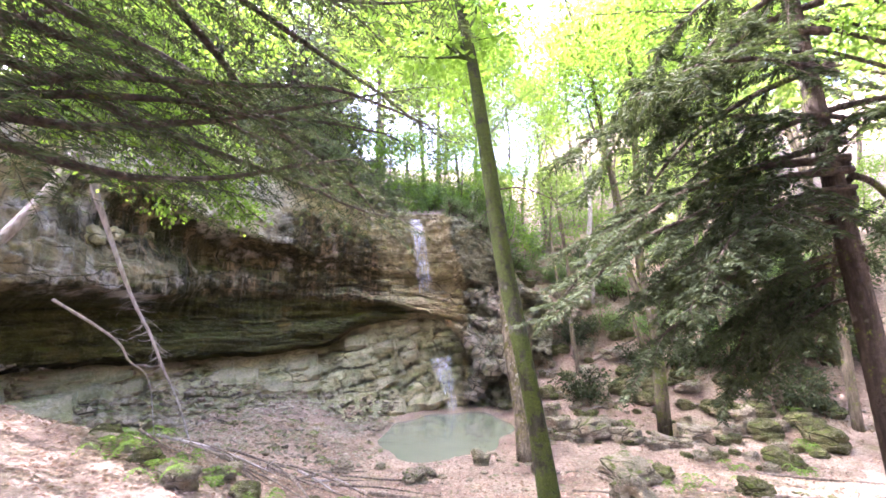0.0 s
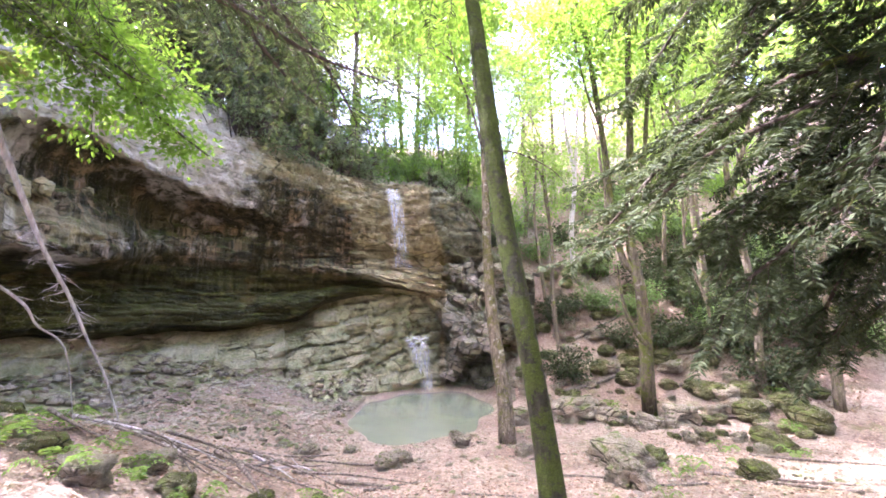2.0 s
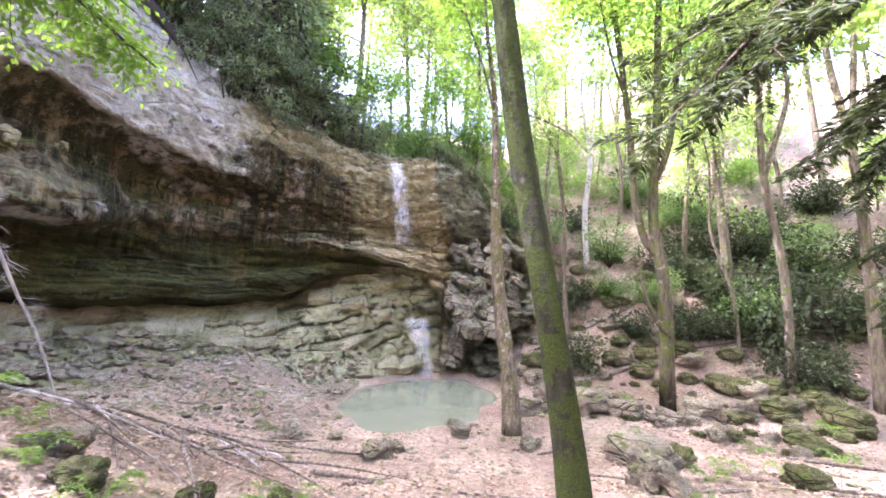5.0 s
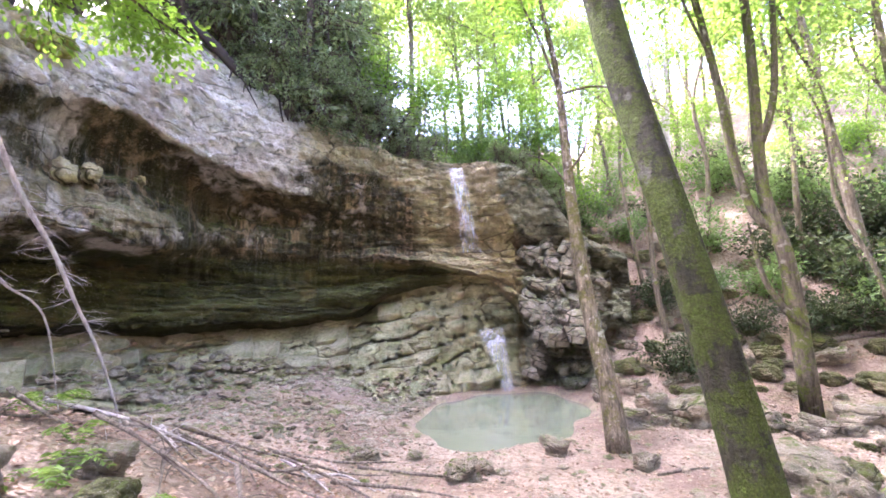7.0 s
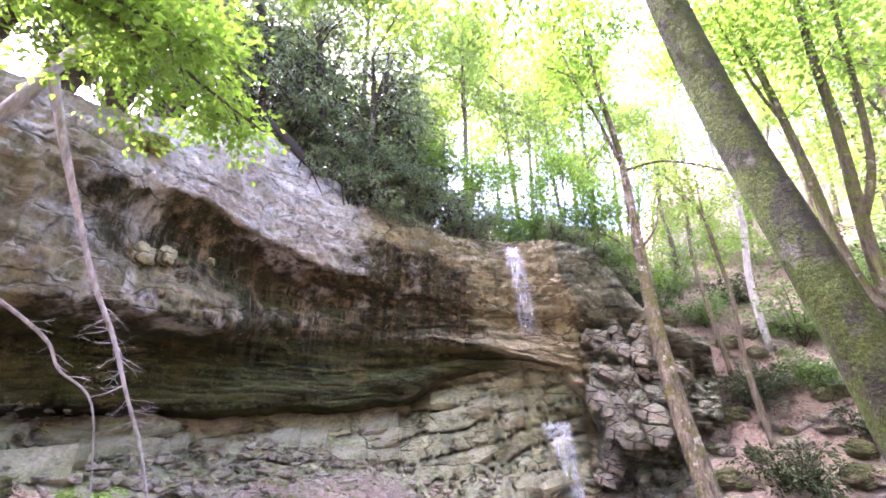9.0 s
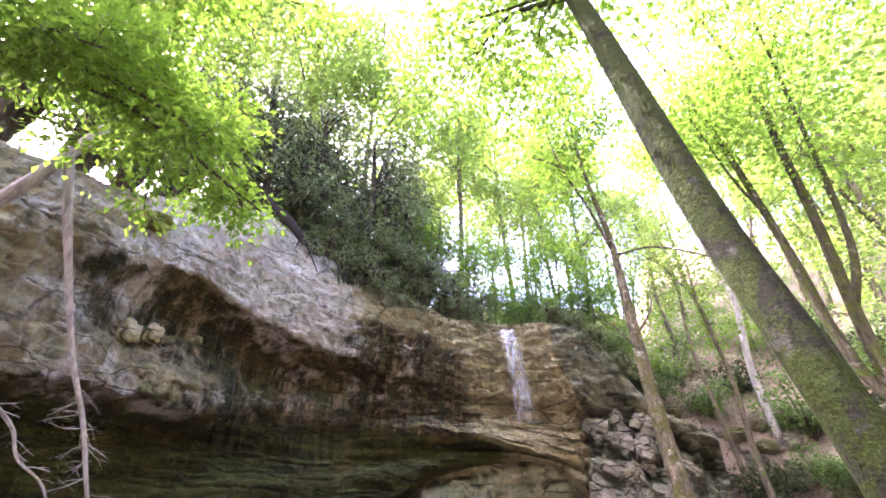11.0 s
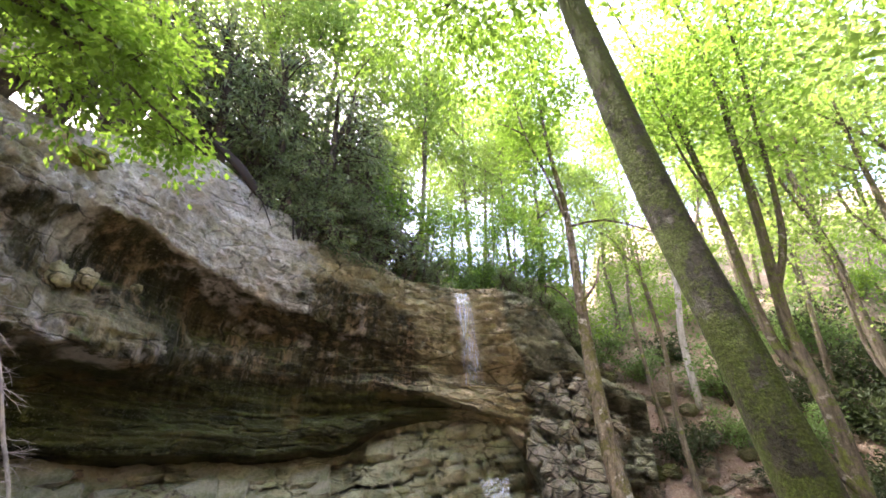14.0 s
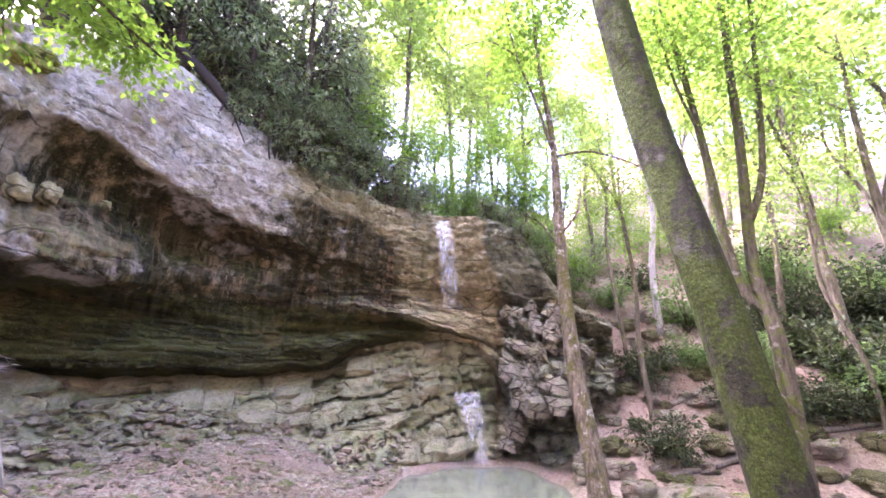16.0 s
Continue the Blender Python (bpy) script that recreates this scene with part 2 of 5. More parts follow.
    h = k.math("ADD", fine, k.math("MULTIPLY", k.noise(1.0, 6, 0.65, at=k.stretched(1.2, 1.2, 7.0)), 1.0))
    h = k.math("ADD", h, k.math("MULTIPLY", k.noise(2.3, 8, 0.7), 0.8))
    h = k.math("ADD", h, k.math("MULTIPLY", k.noise(1.0, 7, 0.75, at=k.stretched(2.2, 2.2, 6.0, 0.2, 0.55)), 1.3))
    h = k.math("SUBTRACT", h, k.math("MULTIPLY", gap, 0.8))
    k.bump(h, 1.0, 0.16)
    return k.m


CLIFF = cliff_material()
SLAB = rock_material("slab_rock", (0.43, 0.41, 0.265), (0.23, 0.22, 0.135), (0.35, 0.285, 0.175), 0.0, 0.3, False, 0.7, 0.4, 0.5)
BUTTRESS = rock_material("grey_rock", (0.21, 0.205, 0.14), (0.075, 0.073, 0.05), (0.24, 0.19, 0.12), 0.25, 0.5, False, 0.6, 1.5)
BOULDER = rock_material("boulder_rock", (0.36, 0.325, 0.24), (0.15, 0.135, 0.095), (0.30, 0.22, 0.15), 0.0, 0.55, False)

gk = Mat("forest_floor", 0.95, 0.15)
gc = gk.mix(gk.ramp(gk.noise(0.5, 4, 0.6), (0.38, 0.0), (0.6, 1.0)), (0.19, 0.14, 0.105), (0.31, 0.26, 0.195))
gc = gk.mix(gk.ramp(gk.noise(9.0, 6, 0.75), (0.36, 0.8), (0.55, 0.0)), gc, (0.10, 0.07, 0.05))
gc = gk.mix(gk.ramp(gk.noise(22.0, 3, 0.6), (0.6, 0.0), (0.68, 0.6)), gc, (0.42, 0.32, 0.26))
gc = gk.mix(gk.math("MULTIPLY", gk.ramp(gk.noise(0.8, 6, 0.7), (0.55, 0.0), (0.68, 1.0)), 0.6), gc, (0.11, 0.12, 0.035))
gk.color(gc)
gk.bump(gk.math("ADD", gk.noise(9.0, 6, 0.7), gk.noise(30.0, 4, 0.6)), 1.0, 0.06)
GROUND = gk.m

LEAF = leaf_material("beech_leaf", (0.045, 0.10, 0.016), (0.105, 0.19, 0.03), (0.27, 0.46, 0.045), 0.55)
LEAF_FAR = leaf_material("canopy_leaf", (0.055, 0.105, 0.022), (0.13, 0.20, 0.045), (0.285, 0.43, 0.07), 0.55)
NEEDLE = leaf_material("fir_needle", (0.018, 0.030, 0.013), (0.055, 0.075, 0.032), (0.08, 0.115, 0.03), 0.25, 0.85)
YEW = leaf_material("yew_needle", (0.035, 0.056, 0.022), (0.21, 0.25, 0.115), (0.20, 0.29, 0.08), 0.35, 0.4)
SHRUB = leaf_material("shrub_leaf", (0.05, 0.10, 0.03), (0.11, 0.18, 0.06), (0.24, 0.38, 0.09), 0.4)
LITTER = leaf_material("dead_leaf", (0.14, 0.095, 0.068), (0.37, 0.285, 0.21), (0.35, 0.2, 0.1), 0.15, 0.7)
FERN = leaf_material("fern_leaf", (0.06, 0.12, 0.02), (0.13, 0.22, 0.05), (0.28, 0.42, 0.07), 0.4)
BARK_MOSSY = bark_material("mossy_bark", (0.009, 0.009, 0.006), (0.034, 0.033, 0.024), 0.78, (0.026, 0.04, 0.005), 0.12)
BARK_GREY = bark_material("grey_mossy_bark", (0.03, 0.027, 0.018), (0.13, 0.11, 0.08), 0.55, (0.055, 0.07, 0.012))
BARK = bark_material("bark", (0.06, 0.052, 0.036), (0.20, 0.17, 0.125), 0.35)
BARK_FLAKY = bark_material("flaky_bark", (0.035, 0.03, 0.02), (0.24, 0.205, 0.15), 0.5, (0.07, 0.07, 0.02), lichen=0.8)
BARK_DARK = bark_material("dark_bark", (0.035, 0.028, 0.022), (0.11, 0.085, 0.065), 0.25)
BARK_PALE = bark_material("pale_dead_wood", (0.24, 0.22, 0.205), (0.48, 0.455, 0.43), 0.0)
STICK = bark_material("dead_stick", (0.09, 0.075, 0.058), (0.27, 0.23, 0.19), 0.12)
TUFA = rock_material("tufa", (0.52, 0.47, 0.29), (0.24, 0.23, 0.11), (0.42, 0.37, 0.19), 0.0, 0.5, False, 0.95)
MOSS_BRIGHT = rock_material("bright_moss", (0.24, 0.26, 0.04), (0.11, 0.13, 0.02), (0.20, 0.20, 0.05), 0.0, 0.8, False, 0.95)
MOSS = rock_material("moss", (0.13, 0.135, 0.05), (0.055, 0.06, 0.02), (0.20, 0.16, 0.10), 0.0, 0.8, False, 0.95)
ROOT = plain_material("root", (0.012, 0.010, 0.008), (0.05, 0.038, 0.03), 14.0, 0.9, 0.5)

wk = Mat("pool_water", 0.06, 0.5)
wk.color(wk.mix(wk.noise(0.8, 3), (0.10, 0.12, 0.08), (0.15, 0.17, 0.115)))
wk.bump(wk.noise(7.0, 3, 0.5, at=wk.stretched(1, 1, 1)), 0.12, 0.02)
WATER = wk.m
fk = Mat("falling_water", 0.2, 0.5)
fk.color(fk.mix(fk.noise(1.0, 4, 0.6, at=fk.stretched(14, 14, 1.2)), (0.8, 0.86, 0.9), (0.93, 0.95, 0.97)))
fk.link(fk.ramp(fk.noise(1.0, 5, 0.65, at=fk.stretched(22, 22, 0.7)), (0.45, 0.0), (0.72, 0.66)), fk.b.inputs["Alpha"])
fk.bump(fk.noise(1.0, 4, 0.6, at=fk.stretched(20, 20, 2)), 0.5, 0.03)
FALL = fk.m


# ---- building helpers ----
rng = np.random.default_rng(7)


def make(name, V, F, mat, parent=None, smooth=True, label=""):
    """One mesh object from vertices and faces."""
    me = bpy.data.meshes.new(name)
    me.from_pydata(np.asarray(V, float).tolist(), [], [list(map(int, q)) for q in F])
    for m in (mat if isinstance(mat, (list, tuple)) else [mat]):
        me.materials.append(m)
    if smooth:
        me.polygons.foreach_set("use_smooth", np.ones(len(me.polygons), bool))
    me.update()
    ob = new(name, me)
    if parent:
        ob.parent = parent
    if label:
        tagged(ob, label)
    return ob


def empty(name, place, label, category, group="", kind=""):
    ob = new(name)
    ob.location = place
    ob.empty_display_size = 0.2
    return tagged(ob, label, category, group, kind)


def smoothstep(a, b, x):
    s = np.clip((np.asarray(x, float) - a) / (b - a), 0, 1)
    return s * s * (3 - 2 * s)


def grid_faces(nu, nv, wrap=False):
    """Quads of a grid whose vertex (i, j) is number i * nv + j."""
    i, j = np.meshgrid(np.arange(nu if wrap else nu - 1), np.arange(nv - 1), indexing="ij")
    a, b = i * nv + j, ((i + 1) % nu) * nv + j
    return np.stack([a, b, b + 1, a + 1], -1).reshape(-1, 4)


def spline(points, n):
    """A smooth curve through the points."""
    p = np.asarray(points, float)
    p = np.vstack([2 * p[0] - p[1], p, 2 * p[-1] - p[-2]])
    out = []
    k = len(p) - 3
    for s in np.linspace(0, k - 1e-6, n):
        i = int(s)
        t = s - i
        a, b, c, d = p[i:i + 4]
        out.append(0.5 * (2 * b + (c - a) * t + (2 * a - 5 * b + 4 * c - d) * t * t + (3 * b - a - 3 * c + d) * t ** 3))
    return np.array(out)


def tube(path, radii, sides=8, rough=0.0, seed=0):
    """Vertices and faces of a tapered, closed, slightly uneven round rod."""
    path = np.asarray(path, float)
    n = len(path)
    radii = np.interp(np.linspace(0, 1, n), np.linspace(0, 1, len(radii)), radii)
    tan = np.gradient(path, axis=0)
    tan /= np.linalg.norm(tan, axis=1)[:, None] + 1e-9
    ref = np.array([1.0, 0, 0]) if abs(tan[0][0]) < 0.8 else np.array([0, 1.0, 0])
    V = np.zeros((n, sides, 3))
    r = np.random.default_rng(seed)
    lobes = r.normal(0, 1, (4, 2))
    ang = np.linspace(0, 2 * np.pi, sides, endpoint=False)
    for i in range(n):
        u = np.cross(tan[i], ref)
        u /= np.linalg.norm(u) + 1e-9
        w = np.cross(tan[i], u)
        wob = np.ones(sides)
        if rough:
            for q in range(4):
                wob += rough * lobes[q, 0] * np.sin((q + 1) * ang + lobes[q, 1] * 3 + i * 0.35 * (q - 1.5))
        V[i] = path[i] + radii[i] * wob[:, None] * (np.cos(ang)[:, None] * u + np.sin(ang)[:, None] * w)
    F = []
    for i in range(n - 1):
        for j in range(sides):
            k = (j + 1) % sides
            F.append((i * sides + j, i * sides + k, (i + 1) * sides + k, (i + 1) * sides + j))
    F.append(tuple(range(sides))[::-1])
    F.append(tuple(range((n - 1) * sides, n * sides)))
    return V.reshape(-1, 3), F


class Pile:
    """Gathers meshes into one."""
    def __init__(self):
        self.V, self.F, self.n = [], [], 0

    def add(self, V, F):
        self.V.append(np.asarray(V, float))
        self.F += [tuple(x + self.n for x in q) for q in F]
        self.n += len(V)

    def make(self, name, mat, parent=None, smooth=True, label=""):
        return make(name, np.vstack(self.V), self.F, mat, parent, smooth, label)


def leaves(centres, along, size, width=0.6, flat=0.5, droop=0.3, r=rng):
    """One folded four-cornered leaf at each centre. along: unit vectors that the leaves roughly follow."""
    n = len(centres)
    d = np.asarray(along, float) + r.normal(0, flat, (n, 3))
    d[:, 2] -= droop
    d /= np.linalg.norm(d, axis=1)[:, None] + 1e-9
    up = np.tile([0, 0, 1.0], (n, 1)) + r.normal(0, 0.55, (n, 3))
    side = np.cross(d, up)
    side /= np.linalg.norm(side, axis=1)[:, None] + 1e-9
    nor = np.cross(side, d)
    L = size * r.uniform(0.65, 1.25, (n, 1))
    w = L * width * 0.5
    V = np.stack([centres, centres + d * L * 0.5 + side * w + nor * L * 0.08, centres + d * L - nor * L * 0.1,
                  centres + d * L * 0.5 - side * w + nor * L * 0.08], 1).reshape(-1, 3)
    F = np.arange(4 * n).reshape(n, 4)
    return V, F


def pol(az, el, r):
    """A place by its bearing and height angle from the lower standing point, and its ground distance."""
    a = radians(az)
    return np.array([r * math.sin(a), 5 + r * math.cos(a), 3.08 + r * math.tan(radians(el))])


# ---- the lie of the land ----
# bearings of the stations along the cliff, and its main lines: foot, shelf, lip, recess, ledge, rim, brow
AZ = [-84, -66, -56, -46, -40, -36, -26, -17, -12, -4, 1, 4, 8, 13, 19]
FOOT_R = [8, 9.5, 10.6, 11.4, 11.8, 12, 12, 11.7, 12.2, 14.8, 15.7, 16.0, 16.2, 16.4, 16.6]
FOOT_Z = [2.0, 1.9, 1.5, 1.0, 0.7, 0.5, 0.1, -0.3, -0.4, -0.5, -0.5, -0.5, -0.4, -0.2, 0.3]
SHELF_R = [13.0, 14.0, 15.2, 16.6, 17.2, 17.6, 18.0, 17.6, 17.1, 17.0, 16.95, 16.9, 16.9, 17.1, 17.3]
SHELF_E = [-2.3, -2.3, -2.3, -2.4, -2.5, -2.4, -2.0, -0.9, 2.6, 3.7, 3.7, 1.0, -8.0, -3.6, -3.0]
LIP_IN = [1.4, 1.4, 1.4, 1.5, 1.6, 1.6, 1.5, 1.2, 0.9, 0.6, 0.4, 0.15, 1.3, 1.7, 0.2]
RECESS_E = [4.5, 4.5, 4.5, 4.6, 4.2, 3.8, 3.4, 3.6, 4.9, 4.9, 4.3, 3.6, -2.0, 0.5, 0.5]
LEDGE_E = [9.5, 9.5, 9.0, 8.1, 8.0, 8.2, 8.2, 8.0, 7.3, 5.9, 4.6, 4.4, 5.0, 4.0, 3.0]
LEDGE_R = [11.0, 11.4, 12.0, 12.8, 13.8, 15.8, 16.7, 16.3, 15.6, 15.7, 15.8, 16.6, 16.9, 17.1, 17.3]
RIM_E = [20, 21.5, 23, 22.6, 20, 18.4, 15.6, 13.4, 12.3, 10.8, 10.8, 10.5, 9.6, 7.2, 5.0]
RIM_R = [10.6, 11.4, 12.1, 13.1, 13.9, 14.5, 15.6, 16.2, 16.5, 16.7, 16.7, 16.9, 17.0, 17.2, 17.4]
BROW_E = [28.6, 28.7, 29.0, 31.6, 32.0, 30.4, 25.8, 23.6, 21.3, 20.4, 20.6, 20.2, 18.3, 9.8, 6.5]
BROW_R = [12.6, 13.2, 13.9, 14.9, 15.5, 16.0, 16.6, 17.0, 17.2, 17.5, 17.5, 17.5, 17.5, 17.6, 17.7]


def along(values, az):
    """A station list read smoothly at any bearing."""
    s = 0
    for d, w in ((-1.6, 0.25), (0, 0.5), (1.6, 0.25)):
        s = s + w * np.interp(np.asarray(az, float) + d, AZ, values)
    return s


def height(e, r):
    return 3.08 + r * np.tan(np.radians(e))


def pool_depth(x, y):
    """Above 0 inside the pool."""
    u = (x - 0.55) * 0.36 + (y - 17.4) * 0.93
    v = (x - 0.55) * 0.93 - (y - 17.4) * 0.36
    return 1 - (u / 3.9) ** 2 - (v / 2.45) ** 2 + 0.10 * np.sin(3 * x + y) + 0.07 * np.sin(2.3 * y - x)


def land(x, y):
    """Height of the ground."""
    x, y = np.asarray(x, float), np.asarray(y, float)
    h = np.interp(y, [-60, -12, -4, 0.8, 5, 8, 11, 13, 60], [30, 7.5, 3.7, 2.5, 1.52, 0.95, 0.32, 0.12, 0.1])
    edge = np.interp(y, [0, 8, 13, 20], [-0.5, -0.6, -2.6, -3.0])
    left = np.maximum(edge - x, 0)
    h = h + 0.27 * np.minimum(left, np.interp(y, [5, 8.5, 10.5, 13], [30, 5.5, 2.6, 2.6])) + 0.05 * np.maximum(left - 5, 0) * smoothstep(9, 3, y)
    right = np.maximum(x - 1.5, 0) * smoothstep(11, 4, y)
    h = h + 0.05 * right + 0.03 * np.maximum(right - 4, 0) ** 1.6
    q = (y - 17.0) + 0.36 * (x - 4) - 0.6 * smoothstep(6, 2, x)
    bank = np.maximum(q, 0)
    h = h + smoothstep(9, 17, np.degrees(np.arctan2(x, np.maximum(y - 5, 0.01)))) * smoothstep(3.0, 5.0, x) * (0.30 * np.minimum(bank, 3) + 0.70 * np.maximum(bank - 3, 0))
    h = h - 0.4 * smoothstep(-0.05, 0.5, pool_depth(x, y))
    r = np.hypot(x, y - 5)
    az = np.degrees(np.arctan2(x, y - 5))
    a = np.clip(az, -84, 19)
    top = height(along(BROW_E, a), along(BROW_R, a)) - 0.25 + 0.42 * np.maximum(r - along(BROW_R, a), 0)
    step = smoothstep(0.6, 1.6, r - along(SHELF_R, a)) * smoothstep(24, 12, az) * smoothstep(-140, -84, az)
    h = h * (1 - step) + np.maximum(top, h) * step
    return np.minimum(h, 34)


def land_at(x, y):
    return float(land(x, y)) + 0.06 * noise.noise((x * 0.9, y * 0.9, 0)) + 0.03 * noise.noise((x * 3.1, y * 3.1, 5))


# ground: one sheet, fine near the walk and coarse far away
nr, na = 230, 300
rr = np.concatenate([np.linspace(0.05, 22, 170), 22 * (40.0) ** np.linspace(0.02, 1, nr - 170)])
aa = np.linspace(-np.pi, np.pi, na, endpoint=False)
A, R = np.meshgrid(aa, rr, indexing="ij")
GX, GY = R * np.sin(A), 6 + R * np.cos(A)
GZ = land(GX, GY)
GZ += np.array([0.06 * noise.noise((x * 0.9, y * 0.9, 0)) + 0.03 * noise.noise((x * 3.1, y * 3.1, 5))
                for x, y in zip(GX.ravel(), GY.ravel())]).reshape(GX.shape)
ground = make("ground", np.stack([GX, GY, GZ], -1).reshape(-1, 3), grid_faces(na, nr, True)[:, ::-1], GROUND)
tagged(ground, "brown leaf-strewn forest ground sloping to a gravel bed", "ground", kind="structure")

# cliff: rows from foot to brow, then roughened
nu, seg = 540, (22, 34, 10, 26, 14, 58, 46, 10)
az = np.linspace(-84, 19, nu)
fr, fz, sr = along(FOOT_R, az), along(FOOT_Z, az), along(SHELF_R, az)
sz = height(along(SHELF_E, az), sr)
lip = along(LIP_IN, az)
rec_z, led_z = height(along(RECESS_E, az), sr - 0.4), height(along(LEDGE_E, az), along(LEDGE_R, az))
led_r, rim_r, brow_r = along(LEDGE_R, az), along(RIM_R, az), along(BROW_R, az)
rim_z, brow_z = height(along(RIM_E, az), rim_r), height(along(BROW_E, az), brow_r)
ragged = np.array([noise.fractal((a * 0.25, 0.5, 2.0), 0.8, 2.0, 4) for a in az])
ragged2 = np.array([noise.fractal((a * 0.22, 8.5, 2.0), 0.8, 2.0, 4) for a in az])
rim_z, rim_r = rim_z + 0.16 * ragged, rim_r + 0.2 * ragged2
sz, led_z = sz + 0.10 * ragged2, led_z + 0.15 * ragged2
lines = [(fr, fz), (fr + 0.62 * (sr - fr), fz + 0.36 * (sz - fz)), (sr, sz),
         (sr - lip, sz + 0.10 + 0.15 * lip), (sr - 0.6 * lip, rec_z), (led_r, led_z), (rim_r, rim_z), (brow_r, brow_z),
         (sr + 3.2, brow_z + 0.42 * (sr + 3.2 - brow_r) - 0.6 - 4.0 * smoothstep(8, 15, az))]
cols, zone = [], []
for k, n in enumerate(seg):
    for s in np.linspace(0, 1, n, endpoint=k == len(seg) - 1):
        (ra, za), (rb, zb) = lines[k], lines[k + 1]
        belly = 0.0
        if k == 5:
            belly = (0.45 + 1.0 * smoothstep(-56, -48, az) * smoothstep(-18, -30, az)) * math.sin(math.pi * s ** 1.7)   # hollow under the rim
        if k == 6:
            belly = -0.35 * math.sin(math.pi * s)          # the bright brow bulges
        if k == 3:
            belly = -0.25 * math.sin(math.pi * s)
        cols.append((ra + (rb - ra) * s + belly, za + (zb - za) * s))
        zone.append(k)
nv = len(cols)
CR, CZ = np.stack([c[0] for c in cols], 1), np.stack([c[1] for c in cols], 1)
CA = np.repeat(az[:, None], nv, 1)
zone = np.array(zone)
rough = np.array([0.24, 0.28, 0.15, 0.22, 0.24, 0.36, 0.27, 0.1])[zone]
for i in range(nu):
    for j in range(nv):
        a_, z_, r_ = radians(CA[i, j]) * 15, CZ[i, j], CR[i, j]
        n1 = noise.fractal((a_ * 0.35, z_ * 0.35, r_ * 0.35), 1.0, 2.0, 3)
        n2 = noise.fractal((a_ * 1.1, z_ * 2.6, r_ * 1.1), 0.9, 2.1, 4)
        layer = (z_ + 0.12 * a_ * (1 if CA[i, j] > -20 else 0.15) + 0.25 * n1) / 0.42
        step = (layer % 1.0) ** 2.5
        cut = -1.0 if layer % 1.0 < 0.1 else 0.0
        d = rough[j] * (0.9 * n1 + 0.8 * n2 + 0.5 * step + 0.6 * cut)
        if zone[j] in (0, 1) and CA[i, j] < 4.5:
            bed_ = (z_ - (0.27 if CA[i, j] > -19 else 0.04) * a_ + 0.25 * n1 + 0.14 * n2) / 0.72
            block = (a_ * 0.32 + 0.9 * math.floor(bed_) * 0.37 + 0.25 * n2) % 1.0
            d = 0.24 * n1 + 0.12 * n2 + 0.22 * (bed_ % 1.0) ** 1.3 - (0.42 if bed_ % 1.0 < 0.09 else 0.0) - (0.26 if block < 0.035 else 0.0) + 0.10 * noise.fractal((a_ * 3.0, z_ * 4.0, r_ * 2), 0.7, 2.0, 4)
            d += 0.34 * (noise.cell_vector((math.floor(bed_) * 1.7, math.floor(a_ * 0.32 + 0.9 * math.floor(bed_) * 0.37 + 0.25 * n2), 4.0))[0] - 0.5)
        if zone[j] in (4, 5):
            flute = noise.fractal((a_ * 3.6, z_ * 0.22, 1.0), 0.8, 2.0, 3)
            d = rough[j] * (1.1 * n1 + 0.6 * n2 + (0.15 if CA[i, j] < -24 else 0.75) * step + (0.0 if CA[i, j] < -24 else 0.7) * cut) + (0.17 if CA[i, j] < -14 else 0.06) * flute
            blockish = noise.cell_vector((a_ * 0.5, z_ * 0.9 + 0.3 * n1, 2.0))
            d += 0.22 * (blockish[0] - 0.5)
        if zone[j] in (3, 4) and CA[i, j] < -13:
            c3 = noise.cell_vector((a_ * 0.42 + 0.5 * math.floor(z_ * 1.5 + 0.3 * n1), z_ * 1.5 + 0.3 * n1, 7.0))
            d += 0.34 * (c3[0] - 0.5)
        if zone[j] == 6:
            scale_ = ((z_ * 1.9 - a_ * 0.55 + 0.8 * noise.fractal((a_ * 1.2, z_ * 1.2, 9.0), 0.8, 2.0, 3)) % 1.0) ** 2
            d = rough[j] * (0.7 * n1 + 0.5 * n2 + 0.35 * scale_ + 0.5 * noise.fractal((a_ * 4.0, z_ * 5.0, 9.0), 0.7, 2.0, 4))
            if CA[i, j] > -22:
                d += rough[j] * (0.7 * step + 0.8 * cut)
        if CA[i, j] > 4.5 and zone[j] < 6:
            c0 = noise.cell_vector((a_ * 1.6, z_ * 1.6, r_))[0] - 0.5
            d += 0.55 * c0 + 0.6 * noise.fractal((a_ * 1.7, z_ * 1.7, 3.0), 0.7, 2.0, 6)
            d += 0.26 * (noise.cell_vector((a_ * 3.4, z_ * 3.8, r_ * 0.5))[1] - 0.5)
        CR[i, j] -= d
        CZ[i, j] += 0.25 * rough[j] * n2
a_ = np.radians(CA)
V = np.stack([CR * np.sin(a_), 5 + CR * np.cos(a_), CZ], -1).reshape(-1, 3)
F = grid_faces(nu, nv)[:, ::-1]
part_way = np.concatenate([np.linspace(0, 1, n, endpoint=k == len(seg) - 1) for k, n in enumerate(seg)])
q_ = np.repeat((zone + part_way)[None, :], nu, 0)          # 0 at the foot, 5 at the ledge, 6 at the rim, 7 at the brow
